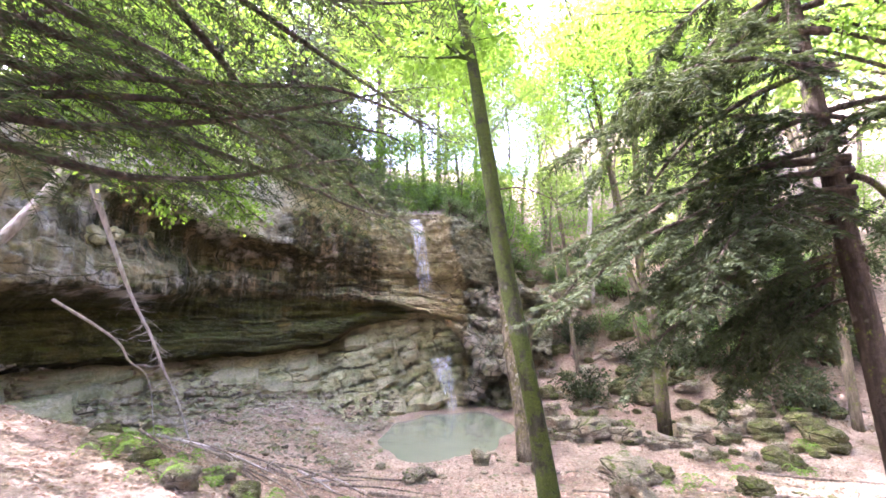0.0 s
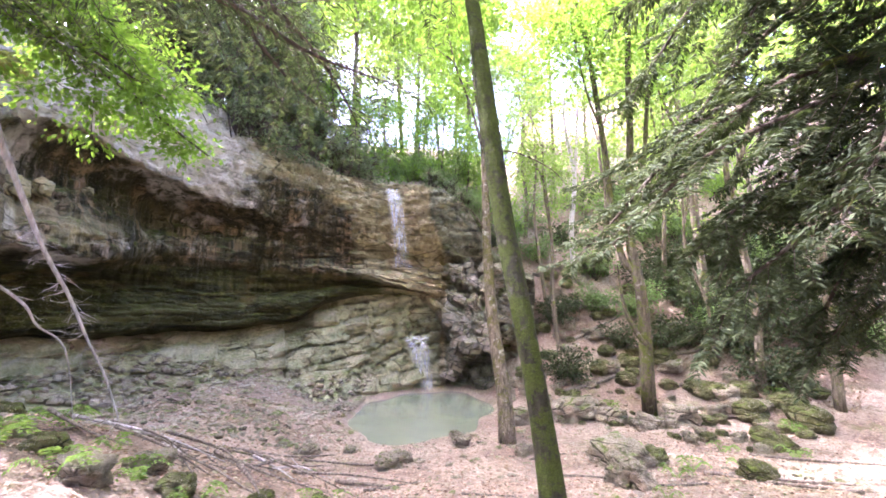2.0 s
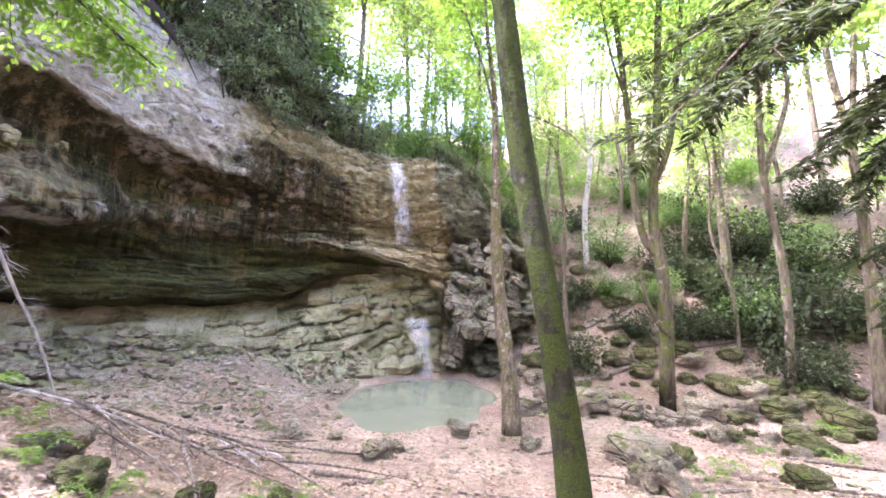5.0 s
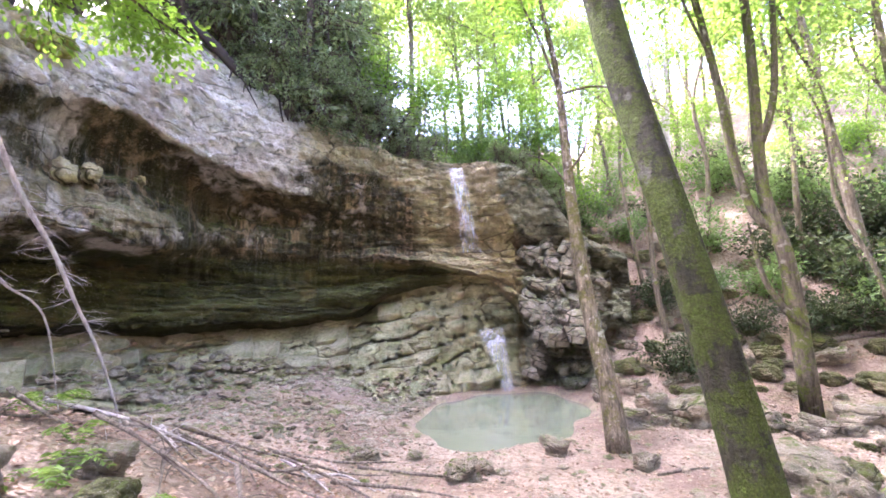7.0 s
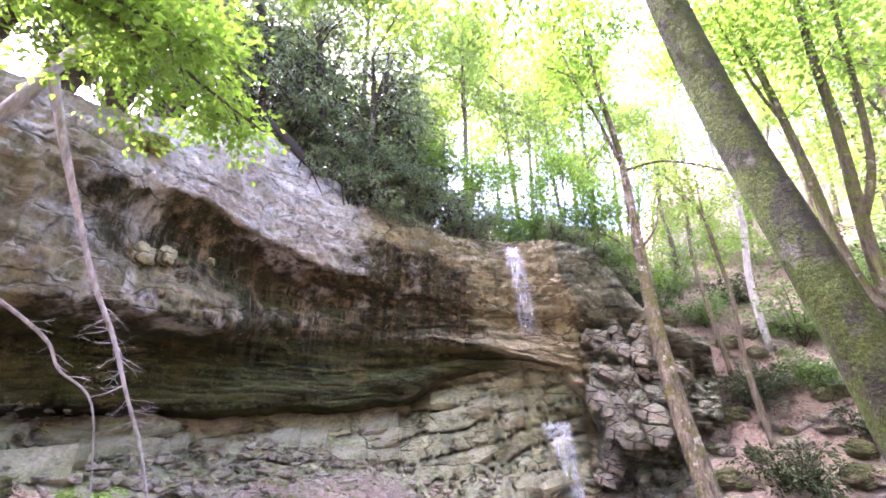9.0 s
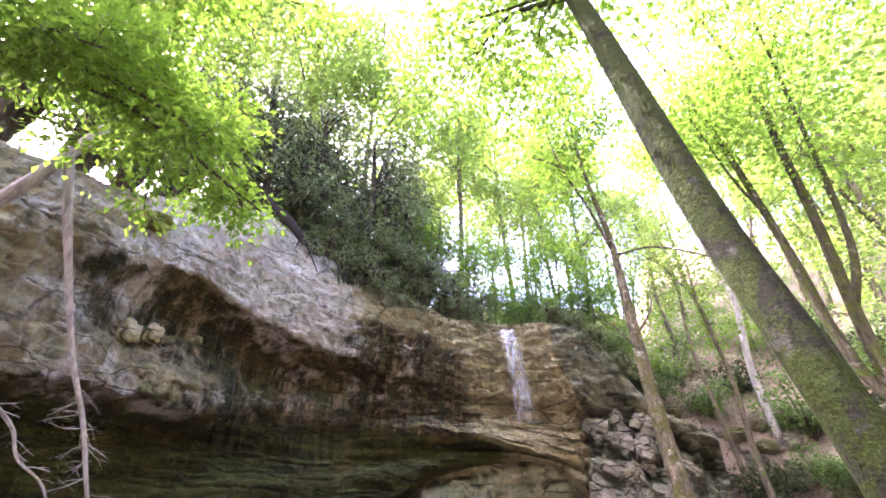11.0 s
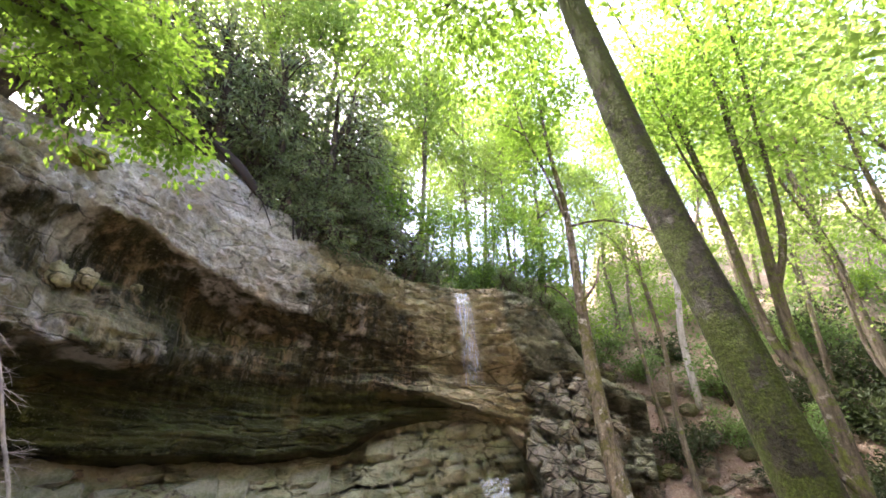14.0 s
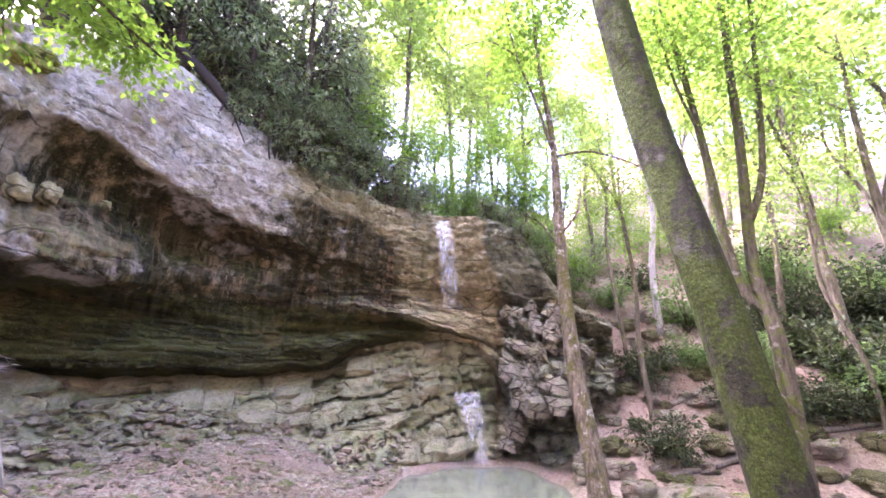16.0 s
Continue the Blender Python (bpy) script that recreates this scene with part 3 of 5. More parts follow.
KINDS = {"pale": smoothstep(5.93, 6.05, q_) * smoothstep(-55, -51, CA) * smoothstep(-19, -33, CA)
         + 0.42 * smoothstep(-50, -55, CA) * smoothstep(4.7, 5.1, q_),
         # wet drips below the rim, plus the overhang's shade put into the colour
         "shaded_streaks": smoothstep(4.0, 4.7, q_) * smoothstep(np.interp(CA, [-34, -22], [6.08, 6.75]), np.interp(CA, [-34, -22], [5.92, 6.25]), q_) * smoothstep(-5, -13, CA) * smoothstep(-64, -54, CA)
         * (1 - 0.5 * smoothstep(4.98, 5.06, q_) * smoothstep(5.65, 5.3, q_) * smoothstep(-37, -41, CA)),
         # green growth, and the shade of the mouth under the ledge painted dark
         "algae_dark": smoothstep(1.93, 2.05, q_) * smoothstep(5.0, 4.35, q_) * smoothstep(-1, -8, CA),
         "slab": smoothstep(2.1, 1.95, q_) * smoothstep(5.5, 3.5, CA),
         "rusty": smoothstep(2.2, 3.0, q_) * smoothstep(-7, -2, CA) * smoothstep(7, 3, CA),
         "grey": smoothstep(3.5, 7.5, CA + 3.0 * smoothstep(5.8, 6.6, q_))}
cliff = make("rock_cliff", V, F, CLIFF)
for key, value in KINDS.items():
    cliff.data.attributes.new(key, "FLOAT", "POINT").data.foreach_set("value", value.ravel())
tagged(cliff, "tall layered beige rock wall with deep dark overhang", "cliff", kind="structure")

# pool and falls
px, py = np.meshgrid(np.linspace(-4, 5, 60), np.linspace(12.5, 22.5, 66), indexing="ij")
pool = make("pool", np.stack([px, py, np.full_like(px, -0.02)], -1).reshape(-1, 3), grid_faces(60, 66), WATER)
tagged(pool, "shallow milky green pool below the waterfall", "pool", kind="structure")


def cliff_at(az_, z_):
    """The front of the rock at a bearing and height."""
    i = int(np.clip(round((az_ + 84) / 103 * (nu - 1)), 0, nu - 1))
    near = np.abs(CZ[i] - z_) < 0.12
    r_ = CR[i][near].min() if near.any() else CR[i][np.argmin(np.abs(CZ[i] - z_))]
    a = radians(az_)
    return np.array([r_ * math.sin(a), 5 + r_ * math.cos(a), z_])


def ribbon(name, pts, widths, parent, bulge=0.06, n=26, across=7):
    """A sheet of falling water, bowed outwards."""
    p = spline(pts, n)
    w = np.interp(np.linspace(0, 1, n), np.linspace(0, 1, len(widths)), widths)
    V = np.zeros((n, across, 3))
    for i in range(n):
        for j in range(across):
            u = j / (across - 1) * 2 - 1
            V[i, j] = p[i] + np.array([u * w[i] / 2, -bulge * (1 - u * u) - 0.02 * math.sin(9 * u + i * 0.4), 0.015 * math.sin(5 * u)])
    ob = make(name, V.reshape(-1, 3), grid_faces(n, across), FALL, parent)
    return ob


def fall_points(stations, off):
    out = []
    for a, e in stations:
        z_ = 3.08 + 16.8 * math.tan(radians(e))
        q = cliff_at(a, z_)
        k = (np.hypot(q[0], q[1] - 5) - off) / np.hypot(q[0], q[1] - 5)
        out.append(np.array([q[0] * k, 5 + (q[1] - 5) * k, z_]))
    ys = min(p[1] for p in out)
    out = [np.array([p[0], 0.35 * p[1] + 0.65 * ys, p[2]]) for p in out]
    out[0][1] += 0.5
    return out


upper_fall = empty("waterfall", (0, 0, 0), "thin white waterfall trickling over layered rock", "waterfall", kind="structure")
for da, w0 in ((-0.8, 0.2), (-0.35, 0.22), (0.0, 0.16), (0.35, 0.24), (0.75, 0.16), (1.05, 0.1)):
    ribbon("stream", fall_points([(-3.5 + da * 0.7, 20.2), (-3.1 + da, 17.5), (-2.4 + da, 13.0), (-1.5 + da * 1.3, 7.8)], 0.12), [w0 * 0.8, w0, w0 * 0.7, w0 * 0.35], upper_fall)
lower_fall = empty("waterfall", (0, 0, 0), "broad white veil of water falling into the pool", "waterfall", kind="structure")
for da, w0, w1 in ((-0.55, 0.34, 0.2), (0.0, 0.42, 0.34), (0.55, 0.3, 0.26)):
    ribbon("stream", fall_points([(0.9 + da * 2.2, -2.6), (1.4 + da * 1.7, -4.4), (2.3 + da * 1.1, -7.5), (3.0 + da * 0.8, -10.9)], 0.18), [w0 * 1.2, w0 * 1.1, w1, w1 * 0.9], lower_fall, 0.1)


# ---- trees ----
def limb_path(start, way, length, n=7, bend=0.12, lift=0.25, r=rng):
    """A wandering limb."""
    p, d = np.array(start, float), np.array(way, float)
    d /= np.linalg.norm(d)
    out = [p.copy()]
    for _ in range(n):
        d = d + r.normal(0, bend, 3) + np.array([0, 0, lift / n])
        d /= np.linalg.norm(d)
        p = p + d * length / n
        out.append(p.copy())
    return np.array(out)


def crown(paths, count, size, spread, mat, parent, width=0.62, droop=0.3, flat=0.6, r=rng, name="crown", label=""):
    """Leaves in loose sprays round the twigs."""
    C, D = [], []
    per = max(1, count // len(paths))
    for p in paths:
        k = r.integers(max(1, len(p) // 3), len(p), per)
        sub = r.uniform(0, 1, per)[:, None]
        base = p[k - 1] * (1 - sub) + p[k] * sub
        off = r.normal(0, 1, (per, 3)) * spread * np.array([1, 1, 0.45])
        C.append(base + off)
        d = p[-1] - p[0]
        D.append(np.tile(d / (np.linalg.norm(d) + 1e-9), (per, 1)) + off / (np.linalg.norm(off, axis=1)[:, None] + 1e-9))
    V, F = leaves(np.vstack(C), np.vstack(D), size, width, flat, droop, r)
    return tagged(make(name, V, F, mat, parent, False, label), kind="stuff")


def stem_part(name, path, radii, mat, parent, sides=10, rough=0.05, seed=0, n=24, label=""):
    V, F = tube(spline(path, n), radii, sides, rough, seed)
    return make(name, V, F, mat, parent, True, label)


def twigs(path, start, count, length, r, lift=0.3, out=1.0, radius=0.02, pile=None):
    """Side twigs along the outer part of a stem; returns their paths."""
    made = []
    for k in range(count):
        s = start + (1 - start) * (k + r.uniform()) / count
        i = min(int(s * (len(path) - 1)), len(path) - 2)
        d = path[i + 1] - path[i]
        d /= np.linalg.norm(d)
        w = d * 0.5 + r.normal(0, 1, 3) * np.array([1, 1, 0.35]) * out
        q = limb_path(path[i], w, length * (1.25 - 0.75 * s) * r.uniform(0.6, 1.2), 6, 0.14, lift, r)
        made.append(q)
        if pile is not None:
            pile.add(*tube(q, [radius, radius * 0.3], 5))
    return made


def broadleaf(name, label, place, stems, bark, count, size, spread, twig_n=9, twig_len=1.8, leaf=LEAF, seed=1, group="",
              start=0.4, category="tree", sides=10, droop=0.35, lift=0.3, rough=0.05, limb_start=0.25, bare=()):
    """A tree from the paths of its stems: trunk, limbs, twigs and crown."""
    r = np.random.default_rng(seed)
    tree = empty(name, place, label, category, group)
    o = np.array(place, float)
    pile, paths = Pile(), []
    for k, (path, radii) in enumerate(stems):
        path = np.asarray(path, float) - o
        sp = spline(path, 26)
        stem_part("trunk" if k == 0 else "limb", path, radii, bark, tree, sides if k == 0 else 8, rough, seed + k, 26)
        if twig_n and k not in bare:
            tw = twigs(sp, start if k == 0 else limb_start, twig_n, twig_len, r, lift, 1.0, max(0.008, radii[-1] * 0.7), pile)
            paths += tw
            for q in tw:
                paths += twigs(q, 0.3, 2, twig_len * 0.45, r, 0.1, 1.0, 0.006, pile)
    if pile.n:
        tagged(pile.make("fine_twig", bark, tree), kind="stuff")
    if count and paths:
        crown(paths, count, size, spread, leaf, tree, 0.62, droop, 0.6, r)
    return tree


# the mossy leaning trunk beside the path
main_base = np.array([1.92, 7.34, land_at(1.92, 7.34) - 0.15])
lean = np.array([-0.132, 0.115, 1.0])
main_path = [main_base + lean * h + np.array([0.03 * math.sin(h), 0.02 * math.cos(1.3 * h), 0]) for h in (0, 1.2, 2.6, 4.2, 6, 8, 10.5, 13)]
main_r = [0.165, 0.148, 0.143, 0.14, 0.13, 0.115, 0.09, 0.05]
hero = broadleaf("leaning_tree", "leaning tree trunk clad in green moss", main_base,
                 [(main_path, main_r),
                  ([main_path[6], main_path[6] + np.array([1.2, 0.6, 1.5]), main_path[6] + np.array([2.6, 1.0, 2.4])], [0.06, 0.04, 0.02]),
                  ([main_path[5], main_path[5] + np.array([-0.9, 1.0, 1.4]), main_path[5] + np.array([-1.6, 2.2, 2.2])], [0.05, 0.035, 0.015])],
                 BARK_MOSSY, 10500, 0.14, 0.45, 12, 3.4, LEAF, 3, start=0.72, sides=20, rough=0.03)

# the thin pale tree by the pool, with its fork and long side branch
thin_base = np.array([2.72, 13.75, land_at(2.72, 13.75) - 0.1])
fork = np.array([2.22, 15.1, 9.2])
thin = broadleaf("forked_tree", "thin pale forked tree beside the pool", thin_base,
                 [([thin_base, (2.66, 14.1, 1.4), (2.45, 14.5, 3.2), (2.36, 14.85, 5.2), (2.30, 15.0, 7.2), fork, (1.9, 15.1, 11.4), (1.75, 15.2, 14), (1.5, 15.2, 17.5)],
                   [0.25, 0.20, 0.175, 0.15, 0.115, 0.08, 0.055, 0.035, 0.012]),
                  ([fork - np.array([0, 0, 0.4]), (1.75, 15.0, 10.3), (1.25, 14.9, 11.6), (0.95, 14.9, 13.2), (0.6, 14.8, 16)], [0.055, 0.04, 0.03, 0.022, 0.01]),
                  ([(2.27, 15.05, 8.6), (3.1, 14.6, 8.5), (4.1, 14.2, 7.9), (4.6, 14.0, 7.3)], [0.035, 0.028, 0.02, 0.01]),
                  ([(2.33, 14.9, 6.4), (2.7, 14.8, 6.9), (2.85, 14.8, 7.6)], [0.04, 0.025, 0.01]),
                  ([(2.33, 14.9, 6.0), (1.8, 14.7, 6.6), (1.3, 14.6, 6.8)], [0.025, 0.018, 0.008]),
                  ([(1.25, 14.9, 11.6), (0.5, 14.7, 11.9), (-0.2, 14.5, 11.6)], [0.025, 0.018, 0.008])],
                 BARK_FLAKY, 8500, 0.13, 0.42, 13, 2.8, LEAF, 5, start=0.66, limb_start=0.6, bare=(2, 3, 4, 5))

# the many-stemmed tree on the right bank
mb = pol(35.8, -5.2, 13.6)
mb[2] = land_at(mb[0], mb[1]) - 0.1
D = 13.4
multi = broadleaf("many_stemmed_tree", "many-stemmed maple with mossy bark on the bank", mb,
                  [([mb, pol(35.6, 3.0, D), pol(34.8, 9.0, D), pol(34.3, 13.7, D), pol(34.9, 26.4, D), pol(35.0, 34, D), pol(35.1, 41, D), pol(33, 52, D - 1), pol(29, 59, D - 2)],
                    [0.24, 0.19, 0.17, 0.15, 0.12, 0.11, 0.09, 0.05, 0.02]),
                   ([pol(35.0, 7.5, D), pol(33.2, 10.0, D - 0.1), pol(32.1, 16, D - 0.2), pol(31.5, 24, D - 0.3), pol(29.6, 36.9, D - 0.5), pol(28, 43.1, D - 0.8), pol(22, 56, D - 2)],
                    [0.13, 0.12, 0.115, 0.105, 0.085, 0.06, 0.02]),
                   ([pol(34.5, 17, D), pol(36.4, 22, D), pol(37.3, 28.8, D), pol(38, 37.7, D), pol(39, 47, D - 1), pol(40, 56, D - 2)], [0.10, 0.09, 0.08, 0.065, 0.04, 0.02]),
                   ([pol(36.3, -3.0, D), pol(34.6, -0.5, D - 0.2), pol(33.2, 3.5, D - 0.3), pol(32.6, 9, D - 0.3)], [0.10, 0.09, 0.06, 0.02]),
                   ([pol(31.0, 28, D - 0.4), pol(29.0, 34, D - 0.9), pol(27, 42, D - 1.2)], [0.05, 0.04, 0.015])],
                  BARK_GREY, 15000, 0.15, 0.65, 19, 3.6, LEAF, 7, start=0.62, limb_start=0.58, bare=(3,))

# slimmer trees further up the right bank
def slim(az, r, el_top, lean_az, seed, rad=0.11, count=2200, pale=False, size=0.14):
    b = pol(az, 0, r)
    b[2] = land_at(b[0], b[1]) - 0.1
    t = pol(az + lean_az, el_top, r)
    g = np.random.default_rng(seed)
    mid = [b + (t - b) * s + g.normal(0, 0.12, 3) * np.array([1, 1, 0]) * (1 + s) for s in (0.25, 0.5, 0.75)]
    fk_ = mid[1]
    return broadleaf("slim_tree", "slim pale beech on the leafy slope" if pale else "slim dark tree on the leafy slope", b,
                     [([b, *mid, t], [rad, rad * 0.85, rad * 0.7, rad * 0.5, rad * 0.2]),
                      ([fk_, fk_ + (t - fk_) * 0.5 + np.array([g.uniform(-1, 1), g.uniform(-0.6, 0.6), 0.3]), t + np.array([g.uniform(-2, 2), 0, -0.5])],
                       [rad * 0.6, rad * 0.45, rad * 0.15])],
                     BARK_PALE if pale else BARK, count, size, 0.4, 8, 2.2, LEAF_FAR, seed, "slim trees on the slope", 0.65, limb_start=0.5)


for k, (a, r, e, l, rad, pale) in enumerate(((22.9, 16.5, 27, -2.0, 0.10, False), (24.4, 21, 33, -1.0, 0.16, True), (20.5, 19, 30, -2.0, 0.09, False),
                                             (42.3, 17.5, 25, -3, 0.08, False), (17, 25, 32, -1, 0.14, False), (28, 25, 34, 1, 0.13, False),
                                             (36, 21, 33, 1, 0.12, False), (47, 17, 35, -2, 0.16, False), (13.5, 29, 30, 1, 0.12, False),
                                             (31, 32, 33, 0, 0.16, False), (53.6, 17.1, 38, -2, 0.17, False), (39.5, 24, 36, 1, 0.12, False))):
    slim(a, r, e, l, 20 + k, rad, 1400, pale, 0.15)

# the rest of the wood: a few kinds, repeated
def wood_tree(seed, h, rad, count, size):
    g = np.random.default_rng(seed)
    top = np.array([g.normal(0, 0.6), g.normal(0, 0.6), h])
    path = [np.zeros(3), top * 0.3 + g.normal(0, 0.15, 3), top * 0.6 + g.normal(0, 0.25, 3), top * 0.85, top]
    stems = [(path, [rad, rad * 0.8, rad * 0.6, rad * 0.35, 0.03])]
    for k in range(5):
        s = 0.42 + 0.11 * k
        q = spline(path, 20)[int(19 * s)]
        a = g.uniform(0, 6.28)
        stems.append((limb_path(q, (math.cos(a), math.sin(a), 0.7), h * 0.32, 5, 0.1, 0.4, g), [rad * 0.4, rad * 0.25, 0.02]))
    return broadleaf("forest_tree", "tall woodland tree with sunlit light green leaves", (0, 0, 0), stems, BARK, count, size, 0.62, 8, h * 0.2,
                     LEAF_FAR, seed, "trees of the wood", 0.4)


kinds = [wood_tree(61, 15, 0.16, 5800, 0.25), wood_tree(62, 18, 0.19, 6600, 0.26), wood_tree(63, 11, 0.11, 4800, 0.22)]
def young_tree(seed, h, count, size):
    g_ = np.random.default_rng(seed)
    top = np.array([g_.normal(0, 0.4), g_.normal(0, 0.4), h])
    stems = [([np.zeros(3), top * 0.35 + g_.normal(0, 0.1, 3), top * 0.7, top], [0.06, 0.05, 0.03, 0.01])]
    return broadleaf("young_tree", "bushy young beech with light green leaves", (0, 0, 0), stems, BARK, count, size, 0.34, 26, h * 0.42, LEAF, seed,
                     "young trees of the wood", 0.12, lift=-0.9)


young = [young_tree(65, 5.5, 3600, 0.15), young_tree(66, 4.2, 3000, 0.14)]
g = np.random.default_rng(12)
for k, (az_, r_) in enumerate(((-13, 19.5), (-8, 20), (-5, 21.5), (0, 22), (4, 20.5), (8, 21), (12, 21.5), (-10, 23), (2, 25), (7, 25), (-3, 25), (17, 30), (36, 31), (28, 33),
                               (25, 28), (21, 29), (42, 31), (-17, 22), (-15, 25), (10, 29), (-20, 20.5), (-26, 22), (-33, 22), (52, 31))):
    p = pol(az_, 0, r_)
    m = pose(p[0], p[1], land_at(p[0], p[1]) - 0.1, 0, 0, g.uniform(0, 360))
    if k < 2:
        young[k].matrix_basis = m
    else:
        copy_thing(young[k % 2], m)
g = np.random.default_rng(11)
spots = []
for az_, r_ in ((-9, 24), (-2, 27), (4, 22), (9, 26), (1, 33), (-6, 32), (13, 33), (7, 36), (18, 33), (25, 34), (33, 33), (45, 27),
                (56, 26), (44, 36), (37, 40), (50, 40), (26, 44), (15, 40), (32, 46), (41, 20), (36, 26), (57, 31), (48, 32), (39, 35), (29, 38), (20, 40), (10, 44), (0, 42), (-10, 40), (-14, 27), (-19, 25), (-25, 24), (-32, 24),
                (-39, 23), (-47, 21), (-55, 20), (-63, 19), (-70, 20), (-30, 32), (-42, 31), (-56, 29), (-18, 36), (66, 22), (74, 14), (85, 18),
                (100, 13), (115, 17), (-80, 17), (-95, 13), (-110, 16), (130, 14), (150, 12), (-130, 14), (-150, 13), (172, 15), (118, 6.5), (-122, 6.8), (165, 7.5), (-160, 10), (140, 9)):
    az_ += g.uniform(-1.5, 1.5)
    p = pol(az_, 0, r_)
    spots.append((p[0], p[1], land_at(p[0], p[1]) - 0.2))
for k, p in enumerate(spots):
    m = pose(*p, 0, 0, g.uniform(0, 360)) @ Matrix.Scale(1.3 if p[0] < -2 and p[1] > 18 else g.uniform(0.9, 1.1), 4)
    ob = kinds[k % 3]
    if k >= 3:
        ob = copy_thing(ob, pose(0, 0, 0))
    ob.matrix_basis = m


# ---- dark evergreens on the brow of the cliff ----
def evergreen(name, label, h, spread, count, size, seed, mat, bark=BARK_DARK, group="", stems=3, droop=0.7, width=0.28, bare=0.2):
    """A bushy evergreen with several dark stems and drooping sprays."""
    g_ = np.random.default_rng(seed)
    tree = empty(name, (0, 0, 0), label, "tree", group)
    pile, paths = Pile(), []
    for k in range(stems):
        a = g_.uniform(0, 6.28)
        top = np.array([math.cos(a) * spread * 0.4, math.sin(a) * spread * 0.4, h * g_.uniform(0.75, 1.0)])
        path = [np.array([math.cos(a), math.sin(a), 0]) * 0.12 * k, top * 0.35 + g_.normal(0, 0.2, 3), top * 0.7 + g_.normal(0, 0.2, 3), top]
        stem_part("trunk" if k == 0 else "limb", path, [0.17, 0.13, 0.09, 0.03], bark, tree, 8, 0.08, seed + k)
        sp = spline(path, 24)
        for j in range(16):
            s = bare + (1 - bare) * (j + g_.uniform()) / 16
            q0 = sp[int(s * 23)]
            b = g_.uniform(0, 6.28)
            q = limb_path(q0, (math.cos(b), math.sin(b), 0.15), spread * (1.15 - 0.75 * s) * g_.uniform(0.6, 1.2), 7, 0.1, -0.5, g_)
            pile.add(*tube(q, [0.03, 0.008], 5))
            paths.append(q)
            paths += twigs(q, 0.2, 4, spread * 0.35, g_, -0.3, 0.8, 0.006, pile)
    tagged(pile.make("fine_twig", bark, tree), kind="stuff")
    crown(paths, count, size, 0.075 * spread / 1.6, mat, tree, width, droop, 0.4, g_)
    return tree


yews = [evergreen("yew_tree", "dark blue-green yew hanging over the cliff brow", 5.5, 2.5, 3000, 0.23, 71, YEW, group="evergreens on the brow", stems=4),
        evergreen("yew_tree", "dark blue-green yew hanging over the cliff brow", 3.2, 2.0, 3600, 0.19, 72, YEW, group="evergreens on the brow", stems=4, bare=0.05)]
used = [False, False]
for kind, az_, dr, dz, sc in ((0, -40, 1.6, 0.2, 1.15), (0, -33, 1.2, 0, 1.2), (0, -27, 1.4, 0, 1.25), (0, -22, 1.8, 0, 1.15), (1, -30, 0.3, -0.3, 1.0), (1, -25.5, 0.0, -0.5, 1.05),
                              (1, -21, 0.1, -0.5, 1.0), (1, -16.5, 0.3, -0.4, 1.0), (1, -12, 0.6, -0.3, 0.85), (0, -16, 2.6, 0, 1.0), (1, -35, 0.9, 0, 0.9),
                              (0, -57, 1.2, 0, 0.95), (0, -63, 1.2, 0, 1.0), (0, -69, 1.5, 0, 1.0), (0, -45, 3.0, 0, 1.1), (0, -52, 3.4, 0, 1.2), (1, -8, 1.0, -0.3, 0.6), (0, -36, 3.4, 0, 1.4), (0, -23.5, 4.2, 0, 1.3), (1, 3.0, 0.3, -0.2, 0.38), (1, 5.6, 0.2, -0.4, 0.4), (1, 8.2, 0.3, -0.6, 0.45), (1, 10.4, 0.3, -0.4, 0.4)):
    r_ = float(along(BROW_R, az_)) + dr
    e_ = float(height(along(BROW_E, az_), along(BROW_R, az_)))
    p = pol(az_, 0, r_)
    m = pose(p[0], p[1], e_ + dz + 0.35 * max(dr, 0), 0, 0, g.uniform(0, 360)) @ Matrix.Scale(sc * (1.25 if kind == 0 else 1.0), 4)
    if not used[kind]:
        yews[kind].matrix_basis = m
        used[kind] = True
    else:
        o = copy_thing(yews[kind], pose(0, 0, 0))
        o.matrix_basis = m


# ---- shrubs on the head of the fall and on the slope ----
def shrub(h, spread, count, size, seed, mat, label, name="shrub"):
    g_ = np.random.default_rng(seed)
    ob = empty(name, (0, 0, 0), label, "shrub", "shrubs on the slope")
    pile, paths = Pile(), []
    for k in range(9):
        a = g_.uniform(0, 6.28)
        q = limb_path((0, 0, 0), (math.cos(a) * spread / h, math.sin(a) * spread / h, 1.0), h * g_.uniform(0.6, 1.1), 7, 0.12, 0.0, g_)
        pile.add(*tube(q, [0.018, 0.005], 5))
        paths.append(q)
        paths += twigs(q, 0.25, 5, h * 0.4, g_, 0.0, 1.0, 0.005, pile)
    tagged(pile.make("fine_twig", BARK_DARK, ob), kind="stuff")
    crown(paths, count, size, 0.10 * h, mat, ob, 0.5, 0.3, 0.6, g_)
    return ob


